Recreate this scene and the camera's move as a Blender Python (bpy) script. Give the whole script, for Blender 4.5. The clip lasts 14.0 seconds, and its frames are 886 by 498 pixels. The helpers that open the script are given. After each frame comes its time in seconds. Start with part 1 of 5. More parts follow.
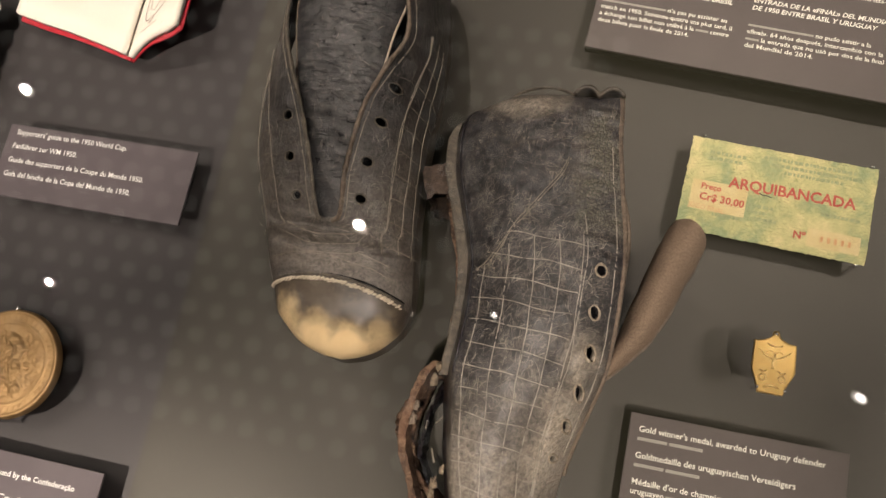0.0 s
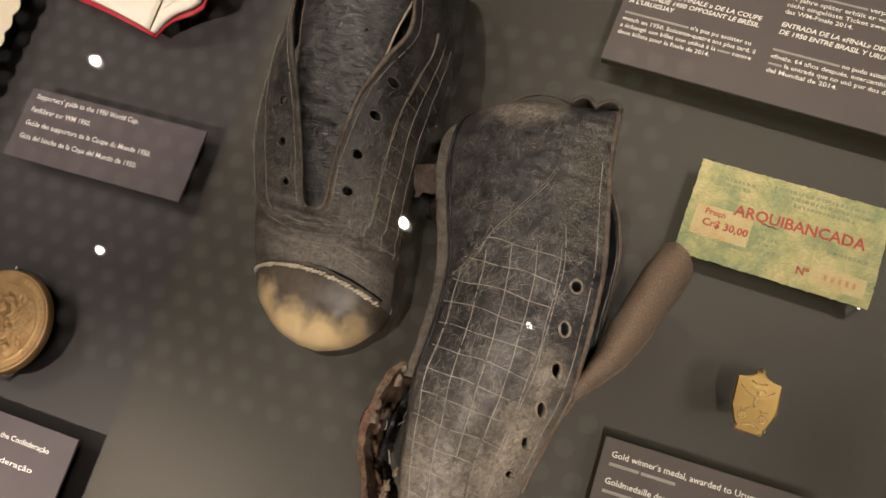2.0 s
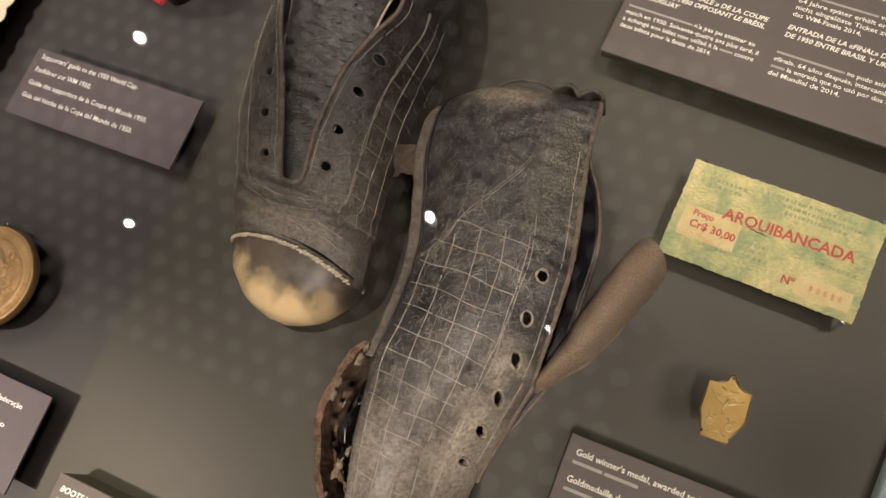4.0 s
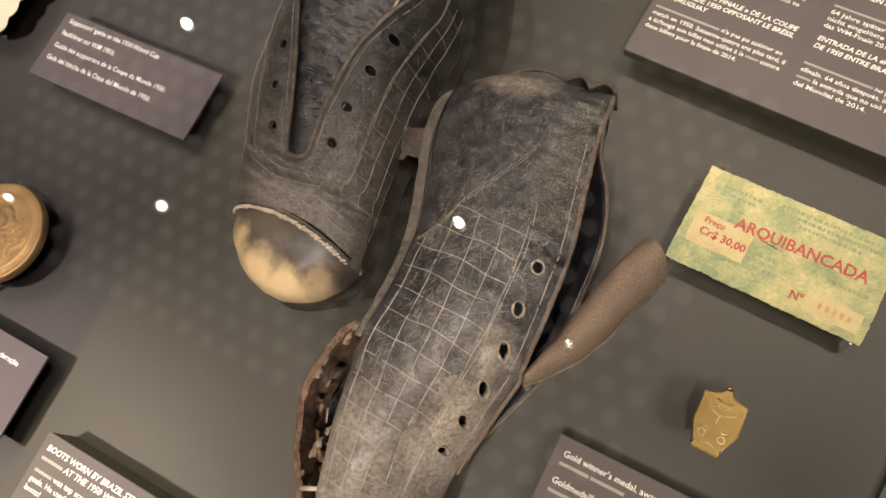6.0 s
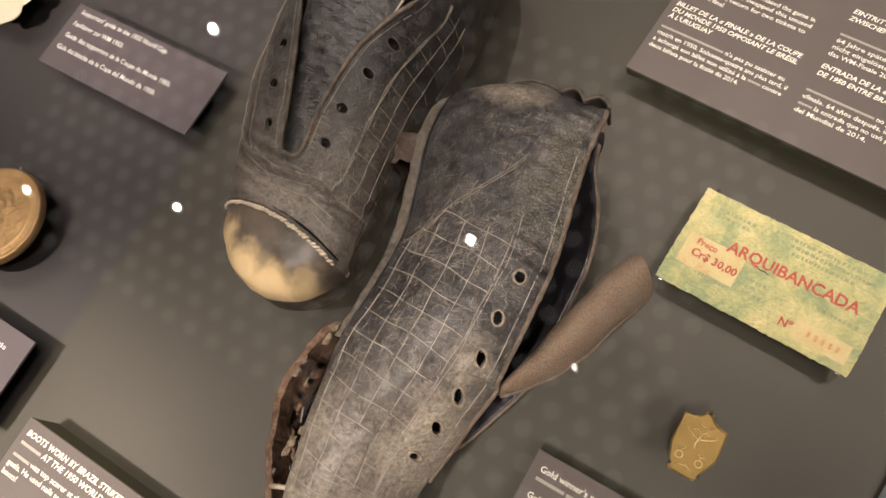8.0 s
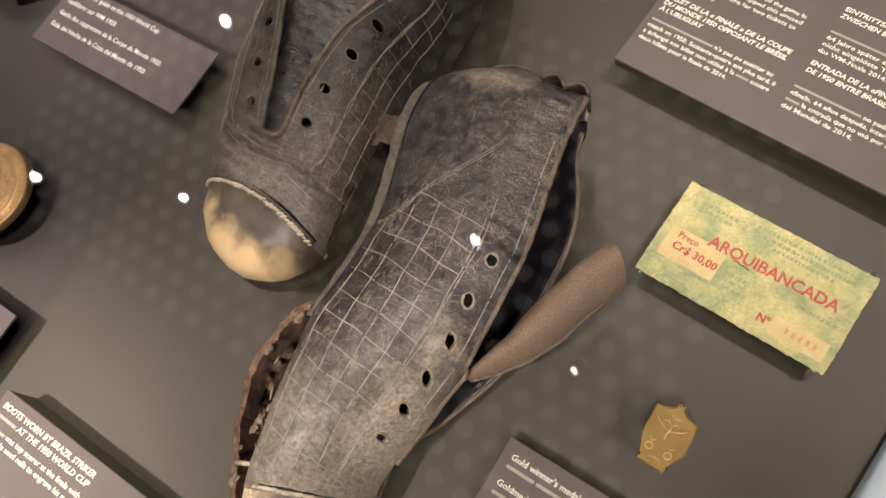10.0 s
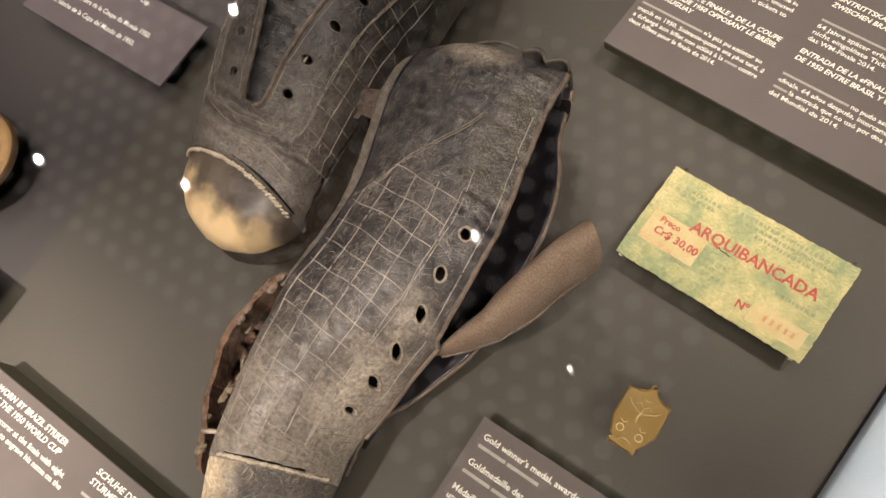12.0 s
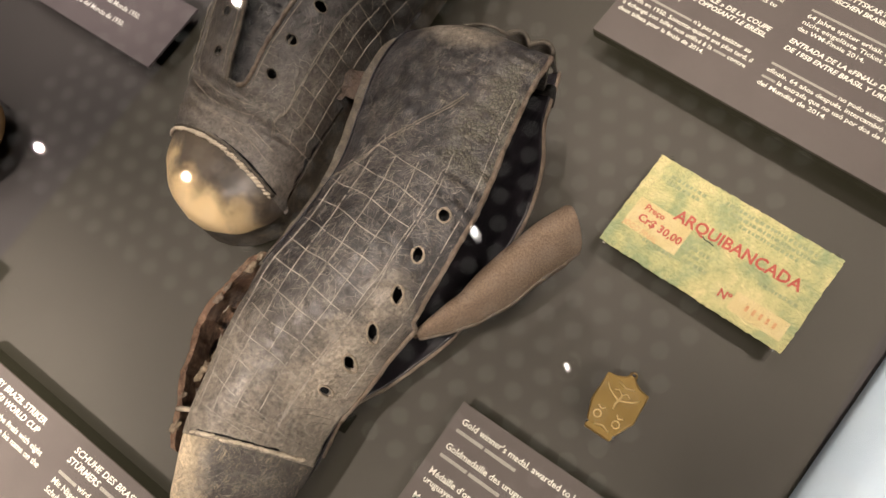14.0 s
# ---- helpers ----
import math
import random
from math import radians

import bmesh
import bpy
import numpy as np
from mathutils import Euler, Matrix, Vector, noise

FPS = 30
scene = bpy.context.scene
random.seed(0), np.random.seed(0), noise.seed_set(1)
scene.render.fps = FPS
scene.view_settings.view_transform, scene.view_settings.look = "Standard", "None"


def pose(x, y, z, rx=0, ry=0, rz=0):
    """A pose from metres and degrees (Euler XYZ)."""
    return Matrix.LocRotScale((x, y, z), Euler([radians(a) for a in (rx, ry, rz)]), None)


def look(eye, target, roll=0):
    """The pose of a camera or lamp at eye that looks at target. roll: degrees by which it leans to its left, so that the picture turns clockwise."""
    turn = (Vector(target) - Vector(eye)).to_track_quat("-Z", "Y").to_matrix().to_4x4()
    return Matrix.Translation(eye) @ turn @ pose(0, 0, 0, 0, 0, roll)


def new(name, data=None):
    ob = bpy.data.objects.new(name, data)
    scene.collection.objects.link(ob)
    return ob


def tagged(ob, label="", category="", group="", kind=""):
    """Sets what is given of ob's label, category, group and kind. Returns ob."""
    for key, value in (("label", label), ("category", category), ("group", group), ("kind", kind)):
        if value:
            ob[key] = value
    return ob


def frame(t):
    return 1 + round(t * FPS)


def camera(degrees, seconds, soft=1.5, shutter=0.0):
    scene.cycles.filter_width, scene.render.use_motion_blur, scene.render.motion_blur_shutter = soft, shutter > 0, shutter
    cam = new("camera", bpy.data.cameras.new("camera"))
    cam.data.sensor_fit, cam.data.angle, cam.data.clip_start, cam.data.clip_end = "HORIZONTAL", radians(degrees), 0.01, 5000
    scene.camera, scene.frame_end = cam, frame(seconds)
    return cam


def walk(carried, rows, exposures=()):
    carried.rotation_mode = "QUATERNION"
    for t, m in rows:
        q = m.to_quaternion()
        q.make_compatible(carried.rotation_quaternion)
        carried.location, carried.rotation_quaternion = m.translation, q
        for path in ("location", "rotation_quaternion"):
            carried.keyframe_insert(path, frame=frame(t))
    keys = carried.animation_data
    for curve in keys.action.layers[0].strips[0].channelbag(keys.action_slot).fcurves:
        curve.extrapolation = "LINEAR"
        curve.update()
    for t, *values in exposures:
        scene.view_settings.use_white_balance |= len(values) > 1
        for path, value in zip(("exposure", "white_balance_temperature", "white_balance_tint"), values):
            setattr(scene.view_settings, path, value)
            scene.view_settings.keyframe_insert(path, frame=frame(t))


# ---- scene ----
# the camera: carried by hand over the showcase
cam = camera(56.1, 14.0)
PATH = [
    (0, (0.00318, 0.00483, 0.54102), (-0.35167, 0.45511, -1.37505), -27.601),
    (0.5, (0.01361, 0.00843, 0.53655), (-0.38148, 0.45187, -1.37323), -29.109),
    (1, (0.02029, 0.01068, 0.53387), (-0.40080, 0.44940, -1.37144), -30.081),
    (1.5, (0.02739, 0.01183, 0.53078), (-0.41904, 0.44871, -1.36917), -30.642),
    (2, (0.03755, 0.01463, 0.52700), (-0.43574, 0.44378, -1.36822), -31.186),
    (2.5, (0.04463, 0.01666, 0.52414), (-0.44379, 0.43964, -1.36862), -31.408),
    (3, (0.05141, 0.01785, 0.52177), (-0.44914, 0.43432, -1.36926), -31.494),
    (3.5, (0.05853, 0.01856, 0.51842), (-0.45748, 0.42890, -1.36979), -31.945),
    (4, (0.06681, 0.01893, 0.51382), (-0.47381, 0.41788, -1.36994), -32.657),
    (6.5, (0.08562, 0.01691, 0.49942), (-0.53677, 0.40527, -1.36117), -31.613),
    (7, (0.08895, 0.01715, 0.49812), (-0.54483, 0.41074, -1.35752), -30.928),
    (7.5, (0.09381, 0.01876, 0.49586), (-0.55561, 0.41871, -1.35301), -30.064),
    (8, (0.09722, 0.01929, 0.49461), (-0.56010, 0.42364, -1.35051), -29.501),
    (10.5, (0.11886, 0.02049, 0.48446), (-0.55714, 0.41445, -1.35614), -28.358),
    (11, (0.12328, 0.02022, 0.48196), (-0.55169, 0.41140, -1.35961), -27.939),
    (11.5, (0.12575, 0.01968, 0.47966), (-0.54927, 0.41081, -1.36191), -27.572),
    (12, (0.12882, 0.01925, 0.47780), (-0.54733, 0.40738, -1.36398), -27.483),
    (12.5, (0.13245, 0.01887, 0.47504), (-0.54375, 0.40583, -1.36698), -27.140),
    (13, (0.13506, 0.01914, 0.47400), (-0.54063, 0.40447, -1.36854), -26.921),
    (13.5, (0.13770, 0.01981, 0.47263), (-0.53842, 0.40258, -1.37028), -26.901),
    (14, (0.14007, 0.01982, 0.47136), (-0.53595, 0.40081, -1.37196), -26.846),
]
EXPOSURES = [(0.0, 0.06, 6500, 10), (0.8, -0.02, 6530, 10), (1.5, -0.19, 6550, 10), (3.0, -0.23, 6550, 10), (4.2, 0.06, 6520, 10), (6.3, 0.28, 6470, 11), (8.0, 0.31, 6450, 12), (10.5, 0.35, 6420, 12), (14.0, 0.36, 6470, 11)]
walk(cam, [(t, look(eye, target, roll)) for t, eye, target, roll in PATH], EXPOSURES)

# ---- light ----
world = bpy.data.worlds.new("world")
scene.world = world
world.use_nodes = True
world.node_tree.nodes["Background"].inputs[0].default_value = (0.9, 0.8, 0.68, 1)
world.node_tree.nodes["Background"].inputs[1].default_value = 0.02

CEILING = 3.6
WARM = (1.0, 0.84, 0.715)
# gallery spotlights, some unseen and added: x, y, height, watts, radius of the lamp, degrees of the beam, where it is
# aimed
SPOTS = [
    (-2.88, 1.28, 3.5, 50, 0.024, 34, (-0.05, 0.1)), (-1.04, 0.87, 3.5, 85, 0.024, 13, (-0.26, 0.22)), (-2.43, 0.36, 3.5, 48, 0.015, 34, (-0.05, 0.1)),
    (-0.37, 0.58, 3.5, 175, 0.013, 11, (-0.02, 0.39)), (-3.25, 0.06, 3.5, 48, 0.018, 34, (-0.05, 0.1)), (1.11, 0.51, 3.5, 420, 0.020, 9.5, (0.17, 0.35)),
    # first: unseen, added to brighten the lower left; second follows the label shadows
    (-0.75, -0.85, 3.5, 1060, 0.05, 8.2, (-0.30, -0.22)), (0.34, -0.82, 3.5, 370, 0.05, 8.4, (-0.01, -0.06)),
    # two soft ones follow the label shadows; third: unseen, added for the book
    (1.20, -0.62, 3.5, 95, 0.09, 11.5, (-0.01, 0.05)), (1.50, -0.36, 3.5, 115, 0.09, 12.5, (-0.13, 0.02)), (-0.80, -1.90, 3.5, 800, 0.024, 8.1, (-0.42, 0.305)),
    # unseen lamp added to brighten the jersey
    (2.6, 0.2, 3.5, 1500, 0.024, 6.4, (0.46, 0.05)),
]


# ---- materials ----
def material(name):
    m = bpy.data.materials.new(name)
    m.use_nodes = True
    return m, m.node_tree.nodes, m.node_tree.links, m.node_tree.nodes["Principled BSDF"]


def noise_node(n, l, scale, detail=4, rough=0.6, vector=None, stretch=None):
    tex = n.new("ShaderNodeTexNoise")
    tex.inputs["Scale"].default_value = scale
    tex.inputs["Detail"].default_value = detail
    tex.inputs["Roughness"].default_value = rough
    co = n.new("ShaderNodeTexCoord")
    mp = n.new("ShaderNodeMapping")
    if stretch:
        mp.inputs["Scale"].default_value = stretch
    l.new(co.outputs["Object"], mp.inputs[0])
    l.new(mp.outputs[0], tex.inputs["Vector"])
    return tex


def ramp(n, l, source, stops):
    r = n.new("ShaderNodeValToRGB")
    e = r.color_ramp.elements
    e[0].position, e[0].color = stops[0][0], (*stops[0][1], 1)
    e[1].position, e[1].color = stops[-1][0], (*stops[-1][1], 1)
    for p, c in stops[1:-1]:
        k = e.new(p)
        k.color = (*c, 1)
    l.new(source, r.inputs[0])
    return r


def mix_colour(n, l, fac, a, b, kind="MIX"):
    m = n.new("ShaderNodeMix")
    m.data_type, m.blend_type = "RGBA", kind
    for sock, v in ((m.inputs[0], fac), (m.inputs[6], a), (m.inputs[7], b)):
        if isinstance(v, (int, float)):
            sock.default_value = v
        elif isinstance(v, tuple):
            sock.default_value = (*v, 1)
        else:
            l.new(v, sock)
    return m.outputs[2]


def bump(n, l, bsdf, height, strength, distance):
    b = n.new("ShaderNodeBump")
    b.inputs["Strength"].default_value = strength
    b.inputs["Distance"].default_value = distance
    l.new(height, b.inputs["Height"])
    l.new(b.outputs[0], bsdf.inputs["Normal"])
    return b


def simple(name, a, b, scale, rough=0.6, metal=0.0, relief=0.0, fine=900, spec=0.5):
    """Two tones mottled at one scale, with a finer relief."""
    m, n, l, p = material(name)
    t = noise_node(n, l, scale)
    r = ramp(n, l, t.outputs["Fac"], [(0.3, a), (0.7, b)])
    l.new(r.outputs[0], p.inputs["Base Color"])
    p.inputs["Roughness"].default_value = rough
    p.inputs["Metallic"].default_value = metal
    p.inputs["Specular IOR Level"].default_value = spec
    if relief:
        f = noise_node(n, l, fine, 3)
        bump(n, l, p, f.outputs["Fac"], 0.6, relief)
    return m


def leather(name, dark, mid, worn, amount=0.5, rough=0.42, scratch=0.5, relief=0.0006, fade=None, grain_scale=420, scuff_scale=260, scuff_detail=8, wrinkle=None, gloss=0.4):
    """Old creased leather: mottled stain, pale scuffs, hair-like scratches, fine grain. fade: y where the wear starts and where it is full, and how strong."""
    m, n, l, p = material(name)
    big = noise_node(n, l, 38, 6, 0.65)
    base = ramp(n, l, big.outputs["Fac"], [(0.35, dark), (0.65, mid)])
    scuff = noise_node(n, l, scuff_scale, scuff_detail, 0.58)
    value = scuff.outputs["Fac"]
    if fade:
        co = n.new("ShaderNodeTexCoord")
        sep = n.new("ShaderNodeSeparateXYZ")
        l.new(co.outputs["Object"], sep.inputs[0])
        mr = n.new("ShaderNodeMapRange")
        mr.inputs["From Min"].default_value, mr.inputs["From Max"].default_value = fade[0], fade[1]
        mr.inputs["To Max"].default_value = fade[2]
        l.new(sep.outputs["Y"], mr.inputs["Value"])
        patch = noise_node(n, l, 60, 3)
        mul = n.new("ShaderNodeMath")
        mul.operation = "MULTIPLY_ADD"
        l.new(patch.outputs["Fac"], mul.inputs[0])
        mul.inputs[1].default_value = 0.5
        l.new(mr.outputs[0], mul.inputs[2])
        add = n.new("ShaderNodeMath")
        add.operation = "ADD"
        l.new(value, add.inputs[0])
        l.new(mul.outputs[0], add.inputs[1])
        sub = n.new("ShaderNodeMath")
        sub.operation = "SUBTRACT"
        l.new(add.outputs[0], sub.inputs[0])
        sub.inputs[1].default_value = 0.25
        value = sub.outputs[0]
    sm = ramp(n, l, value, [(0.60 - 0.28 * amount, (0, 0, 0)), (1.06 - 0.2 * amount, (1, 1, 1))])
    c = mix_colour(n, l, sm.outputs[0], base.outputs[0], worn)
    for k, (scale, stretch) in enumerate(((260, (1, 0.16, 1)), (240, (0.16, 1, 1)), (300, (1.0, 0.5, 1)), (150, (0.5, 1, 1)))):
        s = noise_node(n, l, scale, 3, 0.6, stretch=stretch)
        s.inputs["Distortion"].default_value = 0.8
        mask = noise_node(n, l, 70 + 17 * k, 3, 0.6)
        lines = ramp(n, l, s.outputs["Fac"], [(0.482, (0, 0, 0)), (0.5, (1, 1, 1)), (0.518, (0, 0, 0))])
        where = ramp(n, l, mask.outputs["Fac"], [(0.46, (0, 0, 0)), (0.66, (1, 1, 1))])
        f = mix_colour(n, l, 1.0, lines.outputs[0], where.outputs[0], "MULTIPLY")
        f = mix_colour(n, l, 1.0, f, (scratch, scratch, scratch), "MULTIPLY")
        c = mix_colour(n, l, f, c, worn)
    l.new(c, p.inputs["Base Color"])
    rr = ramp(n, l, scuff.outputs["Fac"], [(0.35, (rough - 0.08,) * 3), (0.7, (rough + 0.2,) * 3)])
    l.new(rr.outputs[0], p.inputs["Roughness"])
    p.inputs["Specular IOR Level"].default_value = gloss
    grain = noise_node(n, l, grain_scale, 6, 0.7)
    cr = n.new("ShaderNodeTexVoronoi")
    cr.feature = "DISTANCE_TO_EDGE"
    cr.inputs["Scale"].default_value = grain_scale * 1.6
    co = n.new("ShaderNodeTexCoord")
    l.new(co.outputs["Object"], cr.inputs["Vector"])
    cl = ramp(n, l, cr.outputs["Distance"], [(0.0, (0, 0, 0)), (0.12, (1, 1, 1))])
    h = mix_colour(n, l, 0.16, grain.outputs["Fac"], cl.outputs[0])
    if wrinkle:
        if len(wrinkle) > 2:
            warp = noise_node(n, l, wrinkle[0] * 0.5, 4, 0.6, stretch=wrinkle[1])
            cell = n.new("ShaderNodeTexVoronoi")
            cell.feature = "DISTANCE_TO_EDGE"
            cell.inputs["Scale"].default_value = wrinkle[0]
            cv = n.new("ShaderNodeMapping")
            cv.inputs["Scale"].default_value = wrinkle[1]
            cc = n.new("ShaderNodeTexCoord")
            l.new(cc.outputs["Object"], cv.inputs[0])
            vm = n.new("ShaderNodeVectorMath")
            vm.operation = "MULTIPLY_ADD"
            l.new(warp.outputs["Color"], vm.inputs[0])
            vm.inputs[1].default_value = (0.012, 0.012, 0.012)
            l.new(cv.outputs[0], vm.inputs[2])
            l.new(vm.outputs[0], cell.inputs["Vector"])
            cr2 = ramp(n, l, cell.outputs["Distance"], [(0.0, (0, 0, 0)), (0.35, (1, 1, 1))])
            h = mix_colour(n, l, 0.6, h, cr2.outputs[0])
        rid = noise_node(n, l, wrinkle[0], 5, 0.5, stretch=wrinkle[1])
        rid.noise_type = "RIDGED_MULTIFRACTAL"
        rid.inputs["Distortion"].default_value = 0.6
        rl = ramp(n, l, rid.outputs["Fac"], [(0.1, (0, 0, 0)), (0.9, (1, 1, 1))])
        h = mix_colour(n, l, 0.25 if len(wrinkle) > 2 else 0.75, h, rl.outputs[0])
    bump(n, l, p, h, 0.8, relief)
    return m


def hide(name, dark, mid, worn, axis=(0, 1, 0), span=(0, 1), strength=0.5, patch=0.75, rough=0.40, gloss=0.45, relief=0.0009, scratch=0.3, rim=None, cracks=None, coat=0.10, grain=0.36, spots=(), web=0.3, blotch=True):
    """Smooth old leather, worn paler along an axis. rim: a second worn band along y. cracks: x from and to, y from and
    to of a crazed area. spots: ovals of wear and of painted sheen, middle x y, half sizes, strength. web: strength of
    the fine pale cracks.
    """
    m, n, l, p = material(name)
    co = n.new("ShaderNodeTexCoord")
    sep = n.new("ShaderNodeSeparateXYZ")
    l.new(co.outputs["Object"], sep.inputs[0])

    def math_node(kind, a, b, clamp=False):
        k = n.new("ShaderNodeMath")
        k.operation, k.use_clamp = kind, clamp
        for sock, v in zip(k.inputs, (a, b)):
            if isinstance(v, (int, float)):
                sock.default_value = v
            else:
                l.new(v, sock)
        return k.outputs[0]

    def step(value, a, b, top=1.0):
        k = n.new("ShaderNodeMapRange")
        k.interpolation_type = "SMOOTHSTEP"
        k.inputs["From Min"].default_value, k.inputs["From Max"].default_value = min(a, b), max(a, b)
        k.inputs["To Min"].default_value, k.inputs["To Max"].default_value = (0.0, top) if a < b else (top, 0.0)
        l.new(value, k.inputs["Value"])
        return k.outputs[0]

    dot = n.new("ShaderNodeVectorMath")
    dot.operation = "DOT_PRODUCT"
    l.new(co.outputs["Object"], dot.inputs[0])
    dot.inputs[1].default_value = axis
    big = noise_node(n, l, 34, 4, 0.6)
    base = ramp(n, l, big.outputs["Fac"], [(0.36, dark), (0.66, mid)])
    fine = noise_node(n, l, 520, 5, 0.65)
    tone = ramp(n, l, fine.outputs["Fac"], [(0.32, (1 - grain,) * 3), (0.68, (1 + grain,) * 3)])
    cloud = noise_node(n, l, 75, 7, 0.62)
    wear_and_sheen = math_node("MULTIPLY", step(dot.outputs["Value"], *span, strength), math_node("MULTIPLY_ADD", cloud.outputs["Fac"], 2 * patch))
    wear_and_sheen.node.inputs[1].links[0].from_node.inputs[2].default_value = 1.0 - patch
    if rim:
        wear_and_sheen = math_node("ADD", wear_and_sheen, math_node("MULTIPLY", step(sep.outputs["Y"], rim[0], rim[1], rim[2]), math_node("MULTIPLY", cloud.outputs["Fac"], 2.0)))
    for sx, sy, rx, ry, much in spots:
        mp = n.new("ShaderNodeMapping")
        mp.inputs["Location"].default_value = (-sx / rx, -sy / ry, 0)
        mp.inputs["Scale"].default_value = (1 / rx, 1 / ry, 0)
        l.new(co.outputs["Object"], mp.inputs[0])
        far = n.new("ShaderNodeVectorMath")
        far.operation = "LENGTH"
        l.new(mp.outputs[0], far.inputs[0])
        ragged = math_node("ADD", far.outputs["Value"], math_node("MULTIPLY", math_node("SUBTRACT", cloud.outputs["Fac"], 0.5), 1.8))
        wear_and_sheen = math_node("ADD", wear_and_sheen, step(ragged, 1.0, 0.15, much))
    wear_and_sheen = math_node("ADD", wear_and_sheen, step(cloud.outputs["Fac"], 0.52, 0.80, 0.11), True)
    blot = noise_node(n, l, 240, 10, 0.78)
    if blotch:
        wear_and_sheen = math_node("MULTIPLY", wear_and_sheen, ramp(n, l, blot.outputs["Fac"], [(0.30, (0.42,) * 3), (0.50, (1.0,) * 3), (0.70, (1.3,) * 3)]).outputs[0], True)
    c = mix_colour(n, l, wear_and_sheen, base.outputs[0], worn)
    c = mix_colour(n, l, 1.0, c, tone.outputs[0], "MULTIPLY")
    crack_h = None
    if cracks:
        area = math_node("MULTIPLY", step(sep.outputs["X"], cracks[0], cracks[1]), math_node("MULTIPLY", step(sep.outputs["Y"], cracks[2], cracks[2] + 0.02), step(sep.outputs["Y"], cracks[3], cracks[3] - 0.015)))
        area = math_node("MULTIPLY", area, step(cloud.outputs["Fac"], 0.36, 0.55))
        warp = noise_node(n, l, 300, 3)
        vm = n.new("ShaderNodeVectorMath")
        vm.operation = "MULTIPLY_ADD"
        l.new(warp.outputs["Color"], vm.inputs[0])
        vm.inputs[1].default_value = (0.003, 0.003, 0.003)
        l.new(co.outputs["Object"], vm.inputs[2])
        cell = n.new("ShaderNodeTexVoronoi")
        cell.feature = "DISTANCE_TO_EDGE"
        cell.inputs["Scale"].default_value = 480
        l.new(vm.outputs[0], cell.inputs["Vector"])
        gapc = ramp(n, l, cell.outputs["Distance"], [(0.02, (0.010, 0.010, 0.009)), (0.10, (0.13, 0.125, 0.095))])
        c = mix_colour(n, l, math_node("MULTIPLY", area, 0.85), c, gapc.outputs[0])
        crack_h = area
    for k, (scale, stretch) in enumerate(((230, (1, 0.16, 1)), (240, (0.16, 1, 1)), (420, (1.0, 0.5, 1)))):
        sn = noise_node(n, l, scale, 3, 0.6, stretch=stretch)
        sn.inputs["Distortion"].default_value = 1.2
        mask = noise_node(n, l, 60 + 17 * k, 3, 0.6)
        lines = ramp(n, l, sn.outputs["Fac"], [(0.484, (0, 0, 0)), (0.5, (scratch,) * 3), (0.516, (0, 0, 0))])
        where = ramp(n, l, mask.outputs["Fac"], [(0.48, (0, 0, 0)), (0.66, (1, 1, 1))])
        c = mix_colour(n, l, mix_colour(n, l, 1.0, lines.outputs[0], where.outputs[0], "MULTIPLY"), c, worn)
    if web:
        warp2 = noise_node(n, l, 140, 4)
        vm2 = n.new("ShaderNodeVectorMath")
        vm2.operation = "MULTIPLY_ADD"
        l.new(warp2.outputs["Color"], vm2.inputs[0])
        vm2.inputs[1].default_value = (0.012, 0.012, 0.012)
        l.new(co.outputs["Object"], vm2.inputs[2])
        for scale, much in ((150, web), (390, web * 0.7)):
            net = n.new("ShaderNodeTexVoronoi")
            net.feature = "DISTANCE_TO_EDGE"
            net.inputs["Scale"].default_value = scale
            l.new(vm2.outputs[0], net.inputs["Vector"])
            thin = ramp(n, l, net.outputs["Distance"], [(0.0, (much,) * 3), (0.032, (0, 0, 0))])
            c = mix_colour(n, l, mix_colour(n, l, 1.0, thin.outputs[0], ramp(n, l, blot.outputs["Fac"], [(0.42, (0, 0, 0)), (0.6, (1, 1, 1))]).outputs[0], "MULTIPLY"), c, worn)
    l.new(c, p.inputs["Base Color"])
    rr = ramp(n, l, cloud.outputs["Fac"], [(0.35, (rough,) * 3), (0.7, (rough + 0.16,) * 3)])
    l.new(rr.outputs[0], p.inputs["Roughness"])
    p.inputs["Specular IOR Level"].default_value = gloss
    p.inputs["Coat Weight"].default_value = coat
    p.inputs["Coat Roughness"].default_value = 0.32
    rid = noise_node(n, l, 260, 6, 0.6, stretch=(1, 0.6, 1))
    rid.noise_type = "RIDGED_MULTIFRACTAL"
    rid.inputs["Distortion"].default_value = 0.8
    rl = ramp(n, l, rid.outputs["Fac"], [(0.1, (0, 0, 0)), (0.9, (1, 1, 1))])
    h = mix_colour(n, l, 0.55, rl.outputs[0], fine.outputs["Fac"])
    if cracks:
        h = mix_colour(n, l, crack_h, h, cell.outputs["Distance"])
    bump(n, l, p, h, 0.8, relief)
    return m


